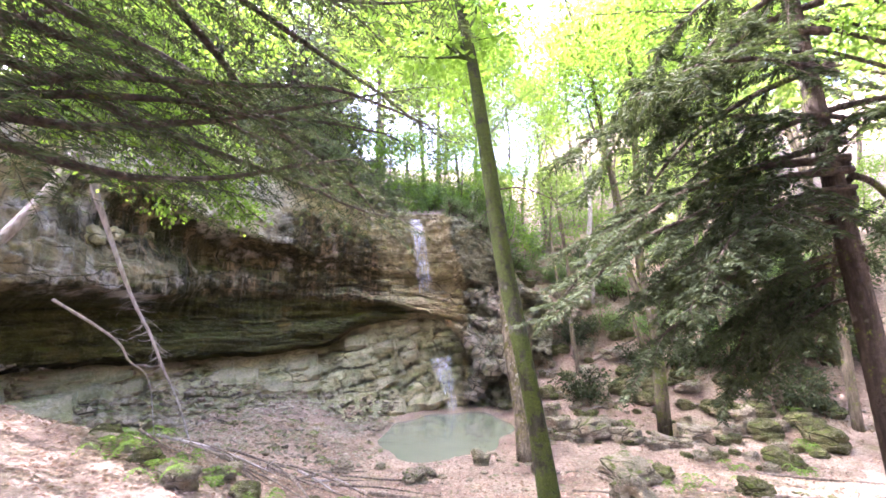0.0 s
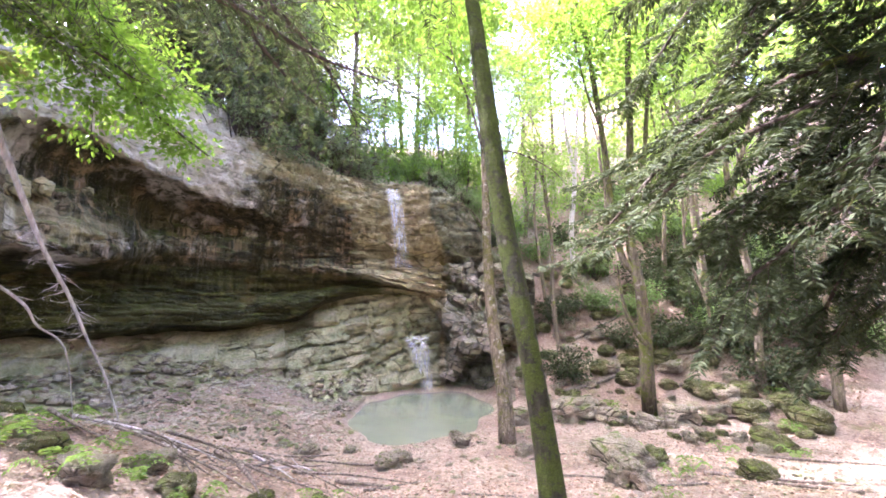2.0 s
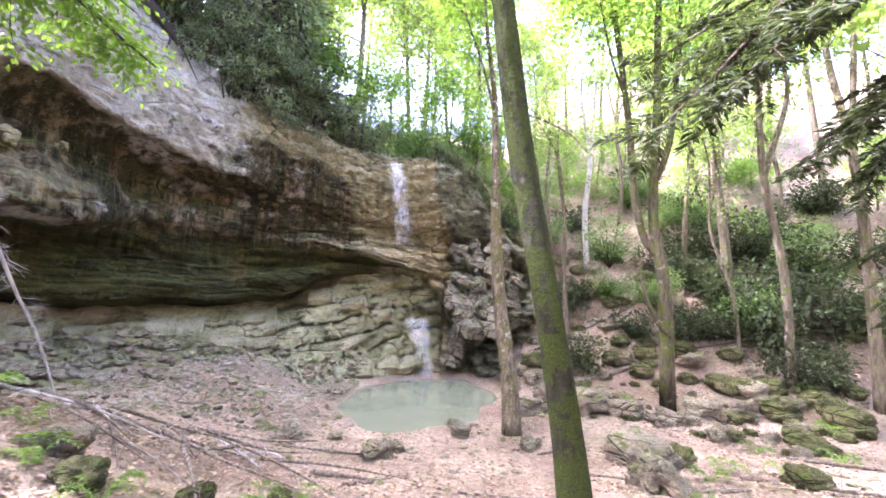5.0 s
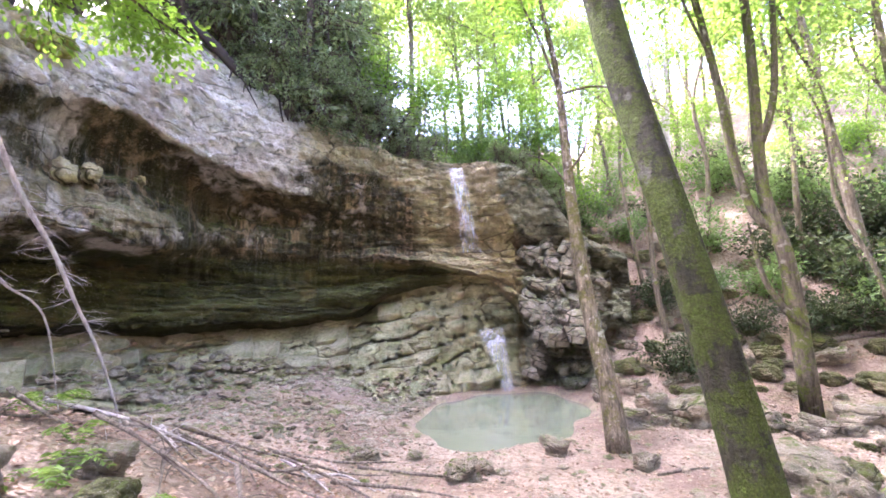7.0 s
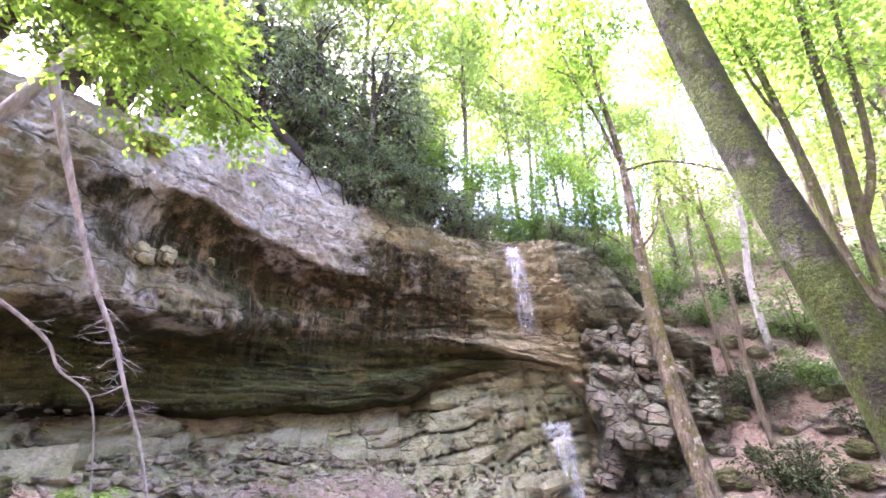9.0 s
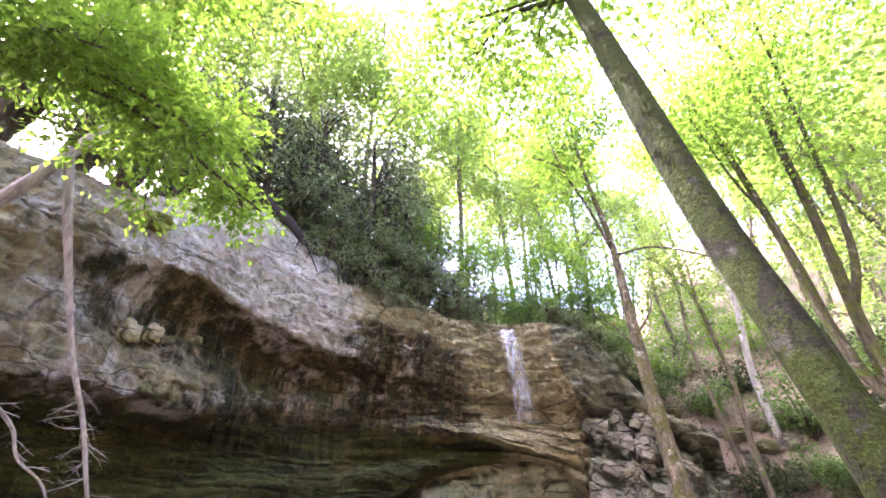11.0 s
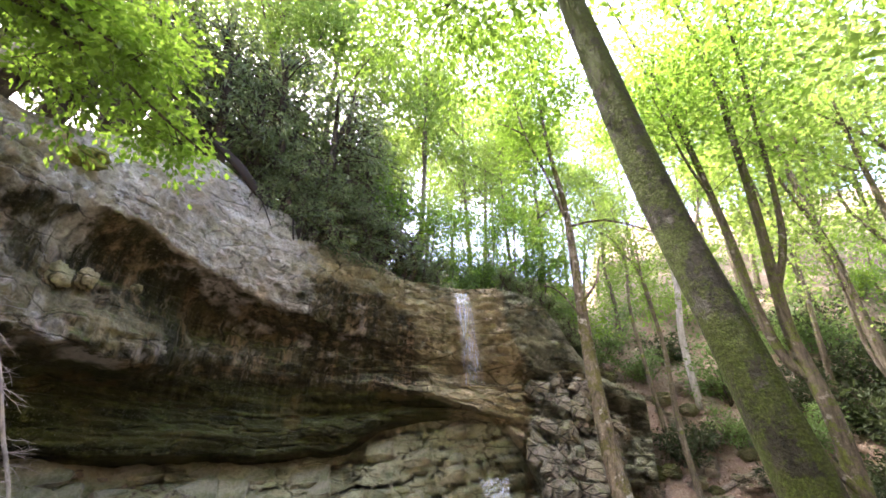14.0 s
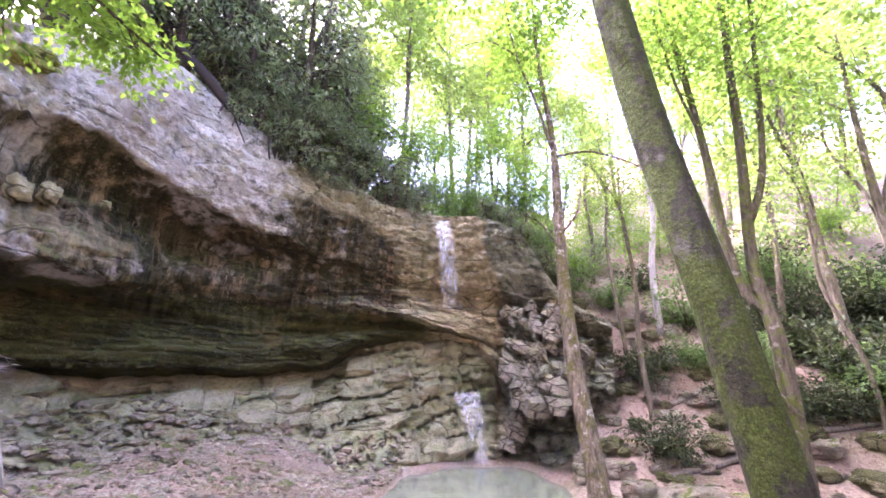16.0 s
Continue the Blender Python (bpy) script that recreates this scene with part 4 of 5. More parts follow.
bushes = [shrub(1.6, 1.0, 1600, 0.12, 81, SHRUB, "light green leafy shrub on the slope"), shrub(1.1, 0.9, 1300, 0.11, 82, NEEDLE, "dark low evergreen shrub on the slope")]
used = [False, False]
for kind, az_, r_, sc in ((0, -6.5, 18.3, 1.1), (0, -1.0, 20.2, 1.1), (0, 3.0, 19.6, 1.0), (1, 4.5, 18.2, 1.1), (1, 7.0, 18.0, 1.2), (0, 9.5, 19, 1.1), (1, 10.5, 18.4, 1.0),
                          (0, 14.5, 21, 1.2), (0, 19, 22, 1.2), (1, 24, 15.0, 1.3), (0, 27, 19, 1.0), (0, 33, 19, 1.2), (1, 39, 18, 1.3), (0, 42, 19, 1.4), 
                          (1, 22, 24, 1.5), (0, 16.5, 26, 1.6), (0, 37, 25, 1.8), (0, -12, 19.5, 1.2), (1, 12.5, 18.8, 1.0), (0, 6, 21, 1.4), (0, -3.5, 23, 1.6),
                          (1, 36.5, 17.5, 1.3), (1, 48.5, 17.2, 1.5), (1, 31, 17.2, 1.1), (1, 39, 20.5, 1.7), (1, 46, 20.5, 1.9), (1, 34, 21, 1.5), (0, 45, 24, 1.8), (0, 29, 27, 1.8), (0, 11, 24, 1.5),
                          (1, 41, 19.5, 2.2), (1, 45.5, 18.5, 2.0), (1, 50, 20, 2.3), (1, 38, 22, 2.2), (1, 47.5, 22.5, 2.4), (1, 43, 23.5, 2.4), (1, 21.8, 18.0, 1.3), (1, 23.4, 18.6, 1.0),
                          *((int(k % 3 > 0), 27 + 0.75 * k + g.uniform(-2, 2), g.uniform(20.5, 32), g.uniform(1.2, 2.0)) for k in range(0, 42, 2))):
    p = pol(az_, 0, r_)
    m = pose(p[0], p[1], land_at(p[0], p[1]) - 0.05, 0, 0, g.uniform(0, 360)) @ Matrix.Scale(sc, 4)
    if not used[kind]:
        bushes[kind].matrix_basis = m
        used[kind] = True
    else:
        o = copy_thing(bushes[kind], pose(0, 0, 0))
        o.matrix_basis = m


# ---- conifers at the top of the path ----
def fir_branch(pile, start, way, length, g_, sag=-0.5, C=None, Dn=None, dens=110, spray=1.0):
    """A drooping bough with flat side sprays; needles are gathered in C and Dn."""
    q = limb_path(start, way, length, 10, 0.11, sag + g_.uniform(-0.5, 0.25), g_)
    q = spline(q, 26)
    pile.add(*tube(q, [0.022 * length / 1.6, 0.005], 6))
    tan = (q[-1] - q[0]) / np.linalg.norm(q[-1] - q[0])
    side = np.cross(tan, (0, 0, 1))
    side /= np.linalg.norm(side)
    for k in range(4, 26):
        for sgn in (-1, 1):
            if g_.uniform() < 0.12:
                continue
            w = side * sgn + tan * 0.8 + np.array([0, 0, -0.25]) + g_.normal(0, 0.15, 3)
            s = limb_path(q[k], w, spray * length * 0.36 * (1.1 - k / 30) * g_.uniform(0.6, 1.2), 5, 0.12, -0.25, g_)
            pile.add(*tube(s, [0.004, 0.0015], 3))
            n = int(dens * np.linalg.norm(s[-1] - s[0]))
            if n < 2:
                continue
            t_ = g_.uniform(0.05, 1, n)
            c = s[0] + (s[-1] - s[0]) * t_[:, None] + g_.normal(0, 0.006, (n, 3))
            d = (s[-1] - s[0]) / np.linalg.norm(s[-1] - s[0])
            lat = np.cross(d, (0, 0, 1.0))
            lat /= np.linalg.norm(lat) + 1e-9
            C.append(c)
            Dn.append(d * 0.55 + lat * np.where(g_.uniform(size=n) < 0.5, -1, 1)[:, None])
    return q


def fir(place, top, boughs, label, seed, needle=0.055, width=0.18, dens=150, sag=-0.45):
    g_ = np.random.default_rng(seed)
    tree = empty("fir_tree", place, label, "tree", "conifers beside the path")
    o = np.array(place, float)
    stem_part("trunk", [np.zeros(3), (np.array(top) - o) * 0.3, (np.array(top) - o) * 0.65, np.array(top) - o], [0.10, 0.08, 0.06, 0.02], BARK_DARK, tree, 10, 0.08, seed)
    C, Dn = [], []
    for a, z, length, way in boughs:
        pile = Pile()
        s = np.array([a[0], a[1], z]) - o
        fir_branch(pile, s, way, length, g_, sag, C, Dn, dens)
        pile.make("bough", BARK_DARK, tree)
    V, F = leaves(np.vstack(C), np.vstack(Dn), needle, width, 0.18, 0.1, g_)
    tagged(make("foliage", V, F, NEEDLE, tree, False), kind="stuff")
    return tree


g = np.random.default_rng(33)
fa = np.array([-2.75, 2.5])
fir((fa[0], fa[1], land_at(*fa) - 0.1), (-2.9, 2.3, 10.5),
    [((fa[0] + 0.05, fa[1]), z, l, w) for z, l, w in
     ((5.0, 3.0, (1, 0.25, 0.0)), (5.3, 3.2, (1, 0.10, 0.02)), (5.6, 3.3, (1, 0.42, 0.05)), (5.9, 3.2, (1, 0.0, 0.05)), (5.05, 2.8, (1, 0.55, 0.06)),
      (6.3, 3.3, (1, 0.25, 0.05)), (6.7, 3.0, (0.8, 0.5, 0.08)), (6.0, 2.2, (-1, 0.2, 0)), (5.2, 2.2, (0.1, -1, 0)), 
      (7.0, 3.0, (1, 0.1, 0.1)), (6.4, 3.8, (1, 0.6, 0.0)), (6.8, 4.0, (1, 0.75, 0.0)), (6.1, 3.7, (1, 0.85, -0.02)), (5.1, 3.1, (1, 0.4, 0.06)), (5.45, 3.2, (1, 0.6, 0.05)), (5.0, 2.9, (1, 0.35, 0.08)),
      (5.7, 3.1, (1, 0.2, 0.0)))],
    "dark fir with long drooping boughs over the path", 41, 0.06, 0.14, 100, -0.2)
fb = np.array([3.75, 4.1])
fir((fb[0], fb[1], land_at(*fb) - 0.1), (3.3, 4.3, 10.0),
    [((fb[0] - 0.1, fb[1]), z, l, w) for z, l, w in
     ((5.35, 3.0, (-1, 0.45, 0.02)), (4.6, 2.0, (-0.95, 0.75, 0.0)), (4.5, 1.9, (-0.75, 0.9, 0.0)), (4.45, 1.8, (-0.5, 1, 0.0)), (4.25, 1.5, (-0.65, 1, 0.0)), (5.0, 2.4, (-1, 0.35, -0.1)), (4.85, 2.0, (-0.8, 0.75, -0.1)), (5.25, 2.7, (-1, 0.25, 0.0)), (5.5, 2.7, (-0.8, 0.75, 0.0)), (5.05, 2.1, (-0.7, 0.85, -0.05)), (5.1, 2.0, (-1, 0.1, -0.05)), (5.3, 2.3, (-0.5, 0.9, 0.0)),
      (4.95, 1.7, (-0.9, 0.6, -0.05)), (5.2, 2.2, (0.3, 1, 0.0)), (5.2, 2.2, (1, 0.2, 0)), (5.8, 2.2, (0.5, -0.8, 0.1)), (5.7, 1.9, (-1, 0.05, 0.1)), (6.1, 2.6, (-1, -0.3, 0.1)),
      (6.5, 2.8, (-1, -0.05, 0.1)), (5.6, 1.8, (-0.7, -0.7, 0.1)), (6.9, 2.6, (-1, -0.2, 0.1)), (6.2, 2.8, (-0.9, 0.5, 0.1)), (6.8, 2.8, (-0.8, 0.6, 0.1)), (7.3, 2.0, (-0.8, 0.4, 0.1)), (5.8, 2.3, (-0.7, 0.6, 0.1)))],
    "dark fir with dense hanging boughs beside the path", 42, 0.066, 0.19, 270, -0.95)

# ---- leafy branches hanging in from the left ----
ob_ = np.array([-6.6, 6.2, land_at(-6.6, 6.2) - 0.1])
spray_at = np.array([-3.4, 7.3, 6.2])
stems = [([ob_, ob_ + np.array([0.1, 0.1, 2.5]), ob_ + np.array([0.4, 0.2, 5.0]), ob_ + np.array([0.8, 0.3, 8])], [0.17, 0.14, 0.11, 0.05])]
for k, (d, z0, z1) in enumerate((((-0.6, -0.6), 4.0, 0.9), ((0.1, 0.3), 4.2, 0.4), ((0.5, 0.9), 4.4, -0.2), ((-0.2, 1.4), 4.6, 0.8), ((0.2, -0.4), 5.6, 2.0), ((-0.9, 0.6), 5.2, 1.7), ((0.6, 0.4), 6.0, 3.0))):
    a = ob_ + np.array([0.3, 0.2, z0])
    e = spray_at + np.array([d[0], d[1], z1 - 0.2])
    stems.append(([a, a * 0.5 + e * 0.5 + np.array([0, 0, 0.5]), e], [0.05, 0.03, 0.01]))
broadleaf("overhanging_tree", "beech with bright green leaves hanging over the bank", ob_, stems, BARK_DARK, 20000, 0.09, 0.19, 9, 1.4, LEAF, 51, start=0.85, droop=0.25, lift=-0.15)

# ---- leafy branches hanging in from the right ----
or_ = pol(80, 0, 9.5)
or_[2] = land_at(or_[0], or_[1]) - 0.1
stems = [([or_, or_ + np.array([-0.1, 0.1, 3]), or_ + np.array([-0.3, 0.2, 6.5]), or_ + np.array([-0.5, 0.3, 11])], [0.16, 0.14, 0.11, 0.05])]
for a_, e_, r_, z0 in ((44, 50, 7.2, 6.5), (38, 56, 7.0, 7.5), (50, 45, 7.5, 6.0), (46, 57, 6.5, 8.0), (34, 50, 8.2, 7.0), (54, 52, 7.0, 7.0), (40, 63, 6.0, 9.0)):
    a, e = or_ + np.array([-0.3, 0.2, z0]), pol(a_, e_, r_)
    stems.append(([a, a * 0.5 + e * 0.5 + np.array([0, 0, 0.4]), e], [0.05, 0.03, 0.01]))
broadleaf("overhanging_tree", "tall beech with bright green leaves over the slope", or_, stems, BARK_GREY, 8500, 0.11, 0.26, 9, 1.7, LEAF, 52, start=0.85, droop=0.25, lift=-0.1)

# ---- dead wood on the left ----
def dead_branch(name, label, pts, radii, twig_n, seed, mat=BARK_PALE, twig_len=0.5, category="dead branch", group="", fuzzy=0.2, fine=0.006):
    g_ = np.random.default_rng(seed)
    o = np.array(pts[-1], float)
    ob = empty(name, o, label, category, group)
    path = [np.array(p, float) - o for p in pts]
    stem_part("stem", path, radii, mat, ob, 8, 0.08, seed, 30)
    sp = spline(path, 30)
    for q in twigs(sp, fuzzy, twig_n, twig_len, g_, -0.15, 0.9):
        pile = Pile()
        pile.add(*tube(q, [fine, fine * 0.4], 5))
        for w in twigs(q, 0.3, 3, twig_len * 0.4, g_, 0, 1.0):
            pile.add(*tube(w, [fine * 0.5, fine * 0.2], 4))
        pile.make("twig", mat, ob)
    return ob


def on_ground(x, y, up=0.0):
    return (x, y, land_at(x, y) + up)


dead_branch("dead_tree", "bare pale dead trunk leaning out of the bank",
            [pol(-57.0, 44, 7.2), pol(-59.3, 39.6, 7.1), pol(-61.5, 34.9, 7.0), pol(-63.5, 30.6, 7.0), pol(-66.5, 23.2, 7.1), pol(-73, 11, 7.4), on_ground(*pol(-80, 0, 7.6)[:2], -0.1)],
            [0.05, 0.07, 0.08, 0.09, 0.10, 0.12], 4, 91, BARK_PALE, 0.8, "dead tree")
dead_branch("dead_branch", "long grey dead branch hanging down to the ground",
            [pol(-63.3, 30.0, 6.95), pol(-60.9, 24.3, 6.9), pol(-57.1, 16.3, 6.85), pol(-54.4, 10.4, 6.8), pol(-51.9, 5.6, 6.75), pol(-49.4, -0.2, 6.7), pol(-47.2, -5.2, 6.6), on_ground(*pol(-44.5, 0, 6.5)[:2], 0.02)],
            [0.06, 0.052, 0.042, 0.034, 0.028, 0.022, 0.017, 0.01], 64, 92, BARK_PALE, 0.5, fuzzy=0.35, fine=0.0045)
dead_branch("dead_branch", "thin pale dead branch reaching from the bank",
            [pol(-67, 11.5, 6.2), pol(-60.6, 7.6, 6.3), pol(-57.0, 4.7, 6.4), pol(-55.5, 2.1, 6.4), pol(-52.1, -1.3, 6.5), on_ground(*pol(-50, 0, 6.6)[:2], 0.02)], [0.025, 0.02, 0.016, 0.012, 0.008], 9, 93, BARK_PALE, 0.4)
g = np.random.default_rng(94)
for k in range(26):
    x0, y0 = g.uniform(-5.2, -1.6), g.uniform(8.0, 10.6)
    a = g.normal(-0.3, 0.6)
    L = g.uniform(0.8, 2.4)
    x1, y1 = x0 + L * math.cos(a), y0 + L * math.sin(a)
    z0, z1 = g.uniform(0.03, 0.28), g.uniform(0.02, 0.12)
    p0, p1 = np.array(on_ground(x0, y0, z0)), np.array(on_ground(x1, y1, z1))
    mid = (p0 + p1) / 2 + g.normal(0, 0.07, 3)
    mid[2] = max(mid[2], land_at(mid[0], mid[1]) + 0.03)
    dead_branch("fallen_branch", "grey dry fallen branch lying on leaf litter", [p0, mid, p1], [0.022 * g.uniform(0.6, 1.6), 0.016, 0.007], 5, 200 + k, STICK if k % 6 else BARK_PALE, 0.35, "branch", "branches heaped on the bank")
for k, (x0, y0, x1, y1, r_) in enumerate(((-2.2, 12.2, 0.1, 11.6, 0.035), (-3.6, 11.6, -1.6, 12.6, 0.03), (-1.2, 10.3, -0.3, 10.0, 0.05), (-0.6, 9.6, 0.3, 10.3, 0.03), (6.5, 10.6, 7.7, 9.2, 0.045),
                                          (6.2, 10.9, 7.3, 8.7, 0.05), (8.4, 12.4, 10.8, 11.4, 0.04), (4.4, 9.6, 5.6, 9.9, 0.03), (3.2, 10.9, 4.4, 10.5, 0.025), (5.5, 17.8, 8.8, 18.6, 0.09),
                                          (9.3, 17.6, 12.5, 16.9, 0.08), (10.2, 18.8, 13.0, 18.6, 0.1), (9.5, 20.4, 13.6, 19.8, 0.11), (7.2, 20.6, 9.6, 21.2, 0.08), (11.6, 17.4, 14.8, 15.9, 0.1), (13.0, 20.6, 16.4, 18.2, 0.12), (8.8, 15.5, 11.0, 15.3, 0.07), (2.9, 12.2, 3.9, 12.6, 0.03), (1.0, 9.4, 1.9, 9.0, 0.02))):
    p0, p1 = np.array(on_ground(x0, y0, r_ * 0.6)), np.array(on_ground(x1, y1, r_ * 0.6))
    mid = (p0 + p1) / 2
    mid[2] = land_at(mid[0], mid[1]) + r_ * 0.8
    dead_branch("fallen_branch", "weathered fallen branch on the stony ground", [p0, mid, p1], [r_, r_ * 0.8, r_ * 0.4], 4, 300 + k, STICK, 0.4, "branch", "branches on the bed")


# ---- rocks ----
def stone_mesh(name, sx, sy, sz, seed, mat, cuts=3, rough=0.22, blocky=0.5):
    """A weathered stone: a sphere pressed towards a block, with flat facets and dents."""
    bm = bmesh.new()
    bmesh.ops.create_icosphere(bm, subdivisions=cuts, radius=1.0)
    off = Vector((seed * 3.7, seed * 1.3, seed * 2.1))
    for v in bm.verts:
        d = v.co.normalized()
        m = max(abs(d.x), abs(d.y), abs(d.z))
        c = d * (1 - blocky) + d / m * blocky * 0.85
        f = 1 + rough * noise.fractal(d * 1.3 + off, 0.8, 2.0, 4) + 0.12 * (noise.cell_vector(d * 2.2 + off)[0] - 0.5)
        v.co = Vector((c.x * sx, c.y * sy, c.z * sz)) * f
    me = bpy.data.meshes.new(name)
    bm.to_mesh(me)
    bm.free()
    me.materials.append(mat)
    me.polygons.foreach_set("use_smooth", np.ones(len(me.polygons), bool))
    return me


boulder_meshes = [stone_mesh("boulder", 1, g.uniform(0.7, 0.95), g.uniform(0.5, 0.75), 5 + k, BOULDER, 4, 0.36, 0.65) for k in range(7)]
mossy_meshes = [stone_mesh("mossy_boulder", 1, 0.85, 0.65, 25 + k, MOSS, 4, 0.25, 0.3) for k in range(2)]


def put_stone(x, y, s, k, label="weathered beige boulder on the gravel bed", group="boulders on the bed", mossy=False, sink=0.25, stretch=1.0):
    me = mossy_meshes[k % 2] if mossy else boulder_meshes[k % 7]
    ob = new("mossy_boulder" if mossy else "boulder", me)
    ob.matrix_basis = pose(x, y, land_at(x, y) + s * (0.55 - sink), g.uniform(-12, 12), g.uniform(-12, 12), g.uniform(0, 360)) @ Matrix.Diagonal((s * stretch, s, s, 1))
    return tagged(ob, label, "rock", group)


for k, (x, y, s, mossy) in enumerate(((-0.33, 11.6, 0.30, 0), (0.05, 12.1, 0.20, 0), (1.45, 13.5, 0.27, 0), (2.9, 12.7, 0.25, 0), (4.75, 11.6, 0.55, 0), (5.65, 11.9, 0.36, 1),
                                      (4.5, 16.8, 0.62, 0), (3.5, 15.6, 0.5, 0), (8.6, 15.4, 0.55, 0), (10.9, 15.4, 0.55, 1), (-2.24, 12.8, 0.26, 0), (-1.3, 12.9, 0.15, 0), (5.3, 16.2, 0.75, 0),
                                      (6.4, 15.6, 0.5, 0), (7.4, 15.0, 0.42, 0), (12.2, 14.6, 0.6, 1), (9.8, 13.6, 0.4, 1), (4.1, 9.9, 0.5, 0), (1.4, 14.2, 0.18, 0), (6.8, 10.2, 0.35, 1),
                                      (3.7, 18.6, 0.5, 0), (4.6, 18.3, 0.4, 0), (-3.9, 7.3, 0.22, 1), (-3.2, 6.9, 0.24, 0), (-2.4, 7.2, 0.22, 1), (-1.6, 7.5, 0.18, 1), (-4.7, 7.6, 0.3, 0), (-3.0, 7.7, 0.25, 0),
                                      (-1.1, 8.4, 0.14, 1), (-5.2, 8.2, 0.25, 1))):
    put_stone(x, y, s, k, "moss-covered rounded boulder on leaf litter" if mossy else "weathered beige boulder on the gravel bed", mossy=bool(mossy))
for k in range(270):
    a, r_ = g.uniform(13, 52), g.uniform(11.5, 22)
    p = pol(a, 0, r_)
    if pool_depth(p[0], p[1]) > -0.2:
        continue
    m = g.uniform() < 0.6
    put_stone(p[0], p[1], g.uniform(0.08, 0.36) * (1.35 if r_ > 15 else 0.8), k, "mossy rock half sunk in the leafy slope" if m else "grey-brown rock on the leafy slope", "rocks on the slope", m)

def slab_mesh(sx, sy, sz, seed):
    """An angular broken slab with chipped edges."""
    g_ = np.random.default_rng(seed)
    bm = bmesh.new()
    bmesh.ops.create_cube(bm, size=2.0)
    for k in range(5):
        n_ = Vector((g_.normal(0, 1), g_.normal(0, 0.5), g_.normal(0, 0.35))).normalized()
        geom = bmesh.ops.bisect_plane(bm, geom=bm.verts[:] + bm.edges[:] + bm.faces[:], plane_co=n_ * g_.uniform(0.75, 1.0), plane_no=n_, clear_outer=True)
        bmesh.ops.contextual_create(bm, geom=[e for e in geom["geom_cut"] if isinstance(e, bmesh.types.BMEdge)])
    bmesh.ops.bevel(bm, geom=bm.edges[:], offset=0.06, segments=1, affect="EDGES")
    for v in bm.verts:
        v.co = Vector((v.co.x * sx, v.co.y * sy, v.co.z * sz)) * (1 + 0.06 * noise.noise(v.co * 2 + Vector((seed, 0, 0))))
    me = bpy.data.meshes.new("slab")
    bm.to_mesh(me)
    bm.free()
    me.materials.append(SLAB)
    return me


slab_meshes = [slab_mesh(g.uniform(0.5, 0.95), 0.45, g.uniform(0.11, 0.2), 50 + k) for k in range(10)]
for a in np.arange(-60, 0.5, 2.1):
    for z_ in np.arange(0.5, 3.9, 0.42):
        top_z = float(height(along(SHELF_E, a), along(SHELF_R, a)))
        if z_ > top_z - 0.15 or g.uniform() < (0.8 if a > -30 else 0.45) or z_ < 0.5 + 0.3 * top_z * (a < -8) or (a < -26 and z_ < top_z - 0.8):
            continue
        a_ = a + g.uniform(-1.6, 1.6)
        q = cliff_at(a_, z_ + g.uniform(-0.1, 0.1))
        ob = new("slab", slab_meshes[g.integers(10)])
        dip = 14 if a > -22 else 3
        s = g.uniform(0.5, 1.1)
        ob.matrix_basis = pose(q[0], q[1] + 0.12, q[2] - 0.06, g.uniform(-9, 9) + 32, -dip + g.uniform(-7, 7), -a_ * 0.8 + g.uniform(-9, 9)) @ Matrix.Diagonal((s, s, s * g.uniform(0.8, 1.3), 1))
        ob.parent = cliff

# angular blocks standing out of the buttress beside the fall
block_meshes = []
for k in range(5):
    me = slab_mesh(g.uniform(0.28, 0.42), 0.3, g.uniform(0.14, 0.24), 80 + k)
    me.materials.clear()
    me.materials.append(BUTTRESS)
    block_meshes.append(me)
for k in range(95):
    a_, z_ = g.uniform(6.0, 15.5), g.uniform(0.2, 5.6)
    if z_ > float(height(along(RIM_E, a_), along(RIM_R, a_))) + 0.5:
        continue
    if 8 < a_ < 13.5 and 0.3 < z_ < 2.0:
        continue
    q = cliff_at(a_, z_)
    s = g.uniform(0.45, 1.3)
    ob = new("rock_block", block_meshes[g.integers(5)])
    ob.matrix_basis = pose(q[0], q[1] + 0.02, q[2], g.uniform(-25, 35), 20 + g.uniform(-25, 25), g.uniform(-40, 40)) @ Matrix.Scale(s, 4)
    ob.parent = cliff

# rubble on the talus and gravel on the bed
def scatter_stones(name, label, spots_, sizes, mat, seed):
    bm = bmesh.new()
    bmesh.ops.create_icosphere(bm, subdivisions=1, radius=1.0)
    base = np.array([v.co[:] for v in bm.verts])
    faces = [[v.index for v in f.verts] for f in bm.faces]
    bm.free()
    g_ = np.random.default_rng(seed)
    V, F = [], []
    for (x, y, z), s in zip(spots_, sizes):
        b = base * g_.uniform(0.6, 1.3, (len(base), 1)) * np.array([1, g_.uniform(0.6, 1), g_.uniform(0.35, 0.7)]) * s
        a = g_.uniform(0, 6.28)
        c, d = math.cos(a), math.sin(a)
        b = np.stack([b[:, 0] * c - b[:, 1] * d, b[:, 0] * d + b[:, 1] * c, b[:, 2]], 1)
        n = len(V) * len(base)
        F += [[i + n for i in f] for f in faces]
        V.append(b + np.array([x, y, z]))
    return tagged(make(name, np.vstack(V), F, mat, None, False), label, "stones", kind="stuff")


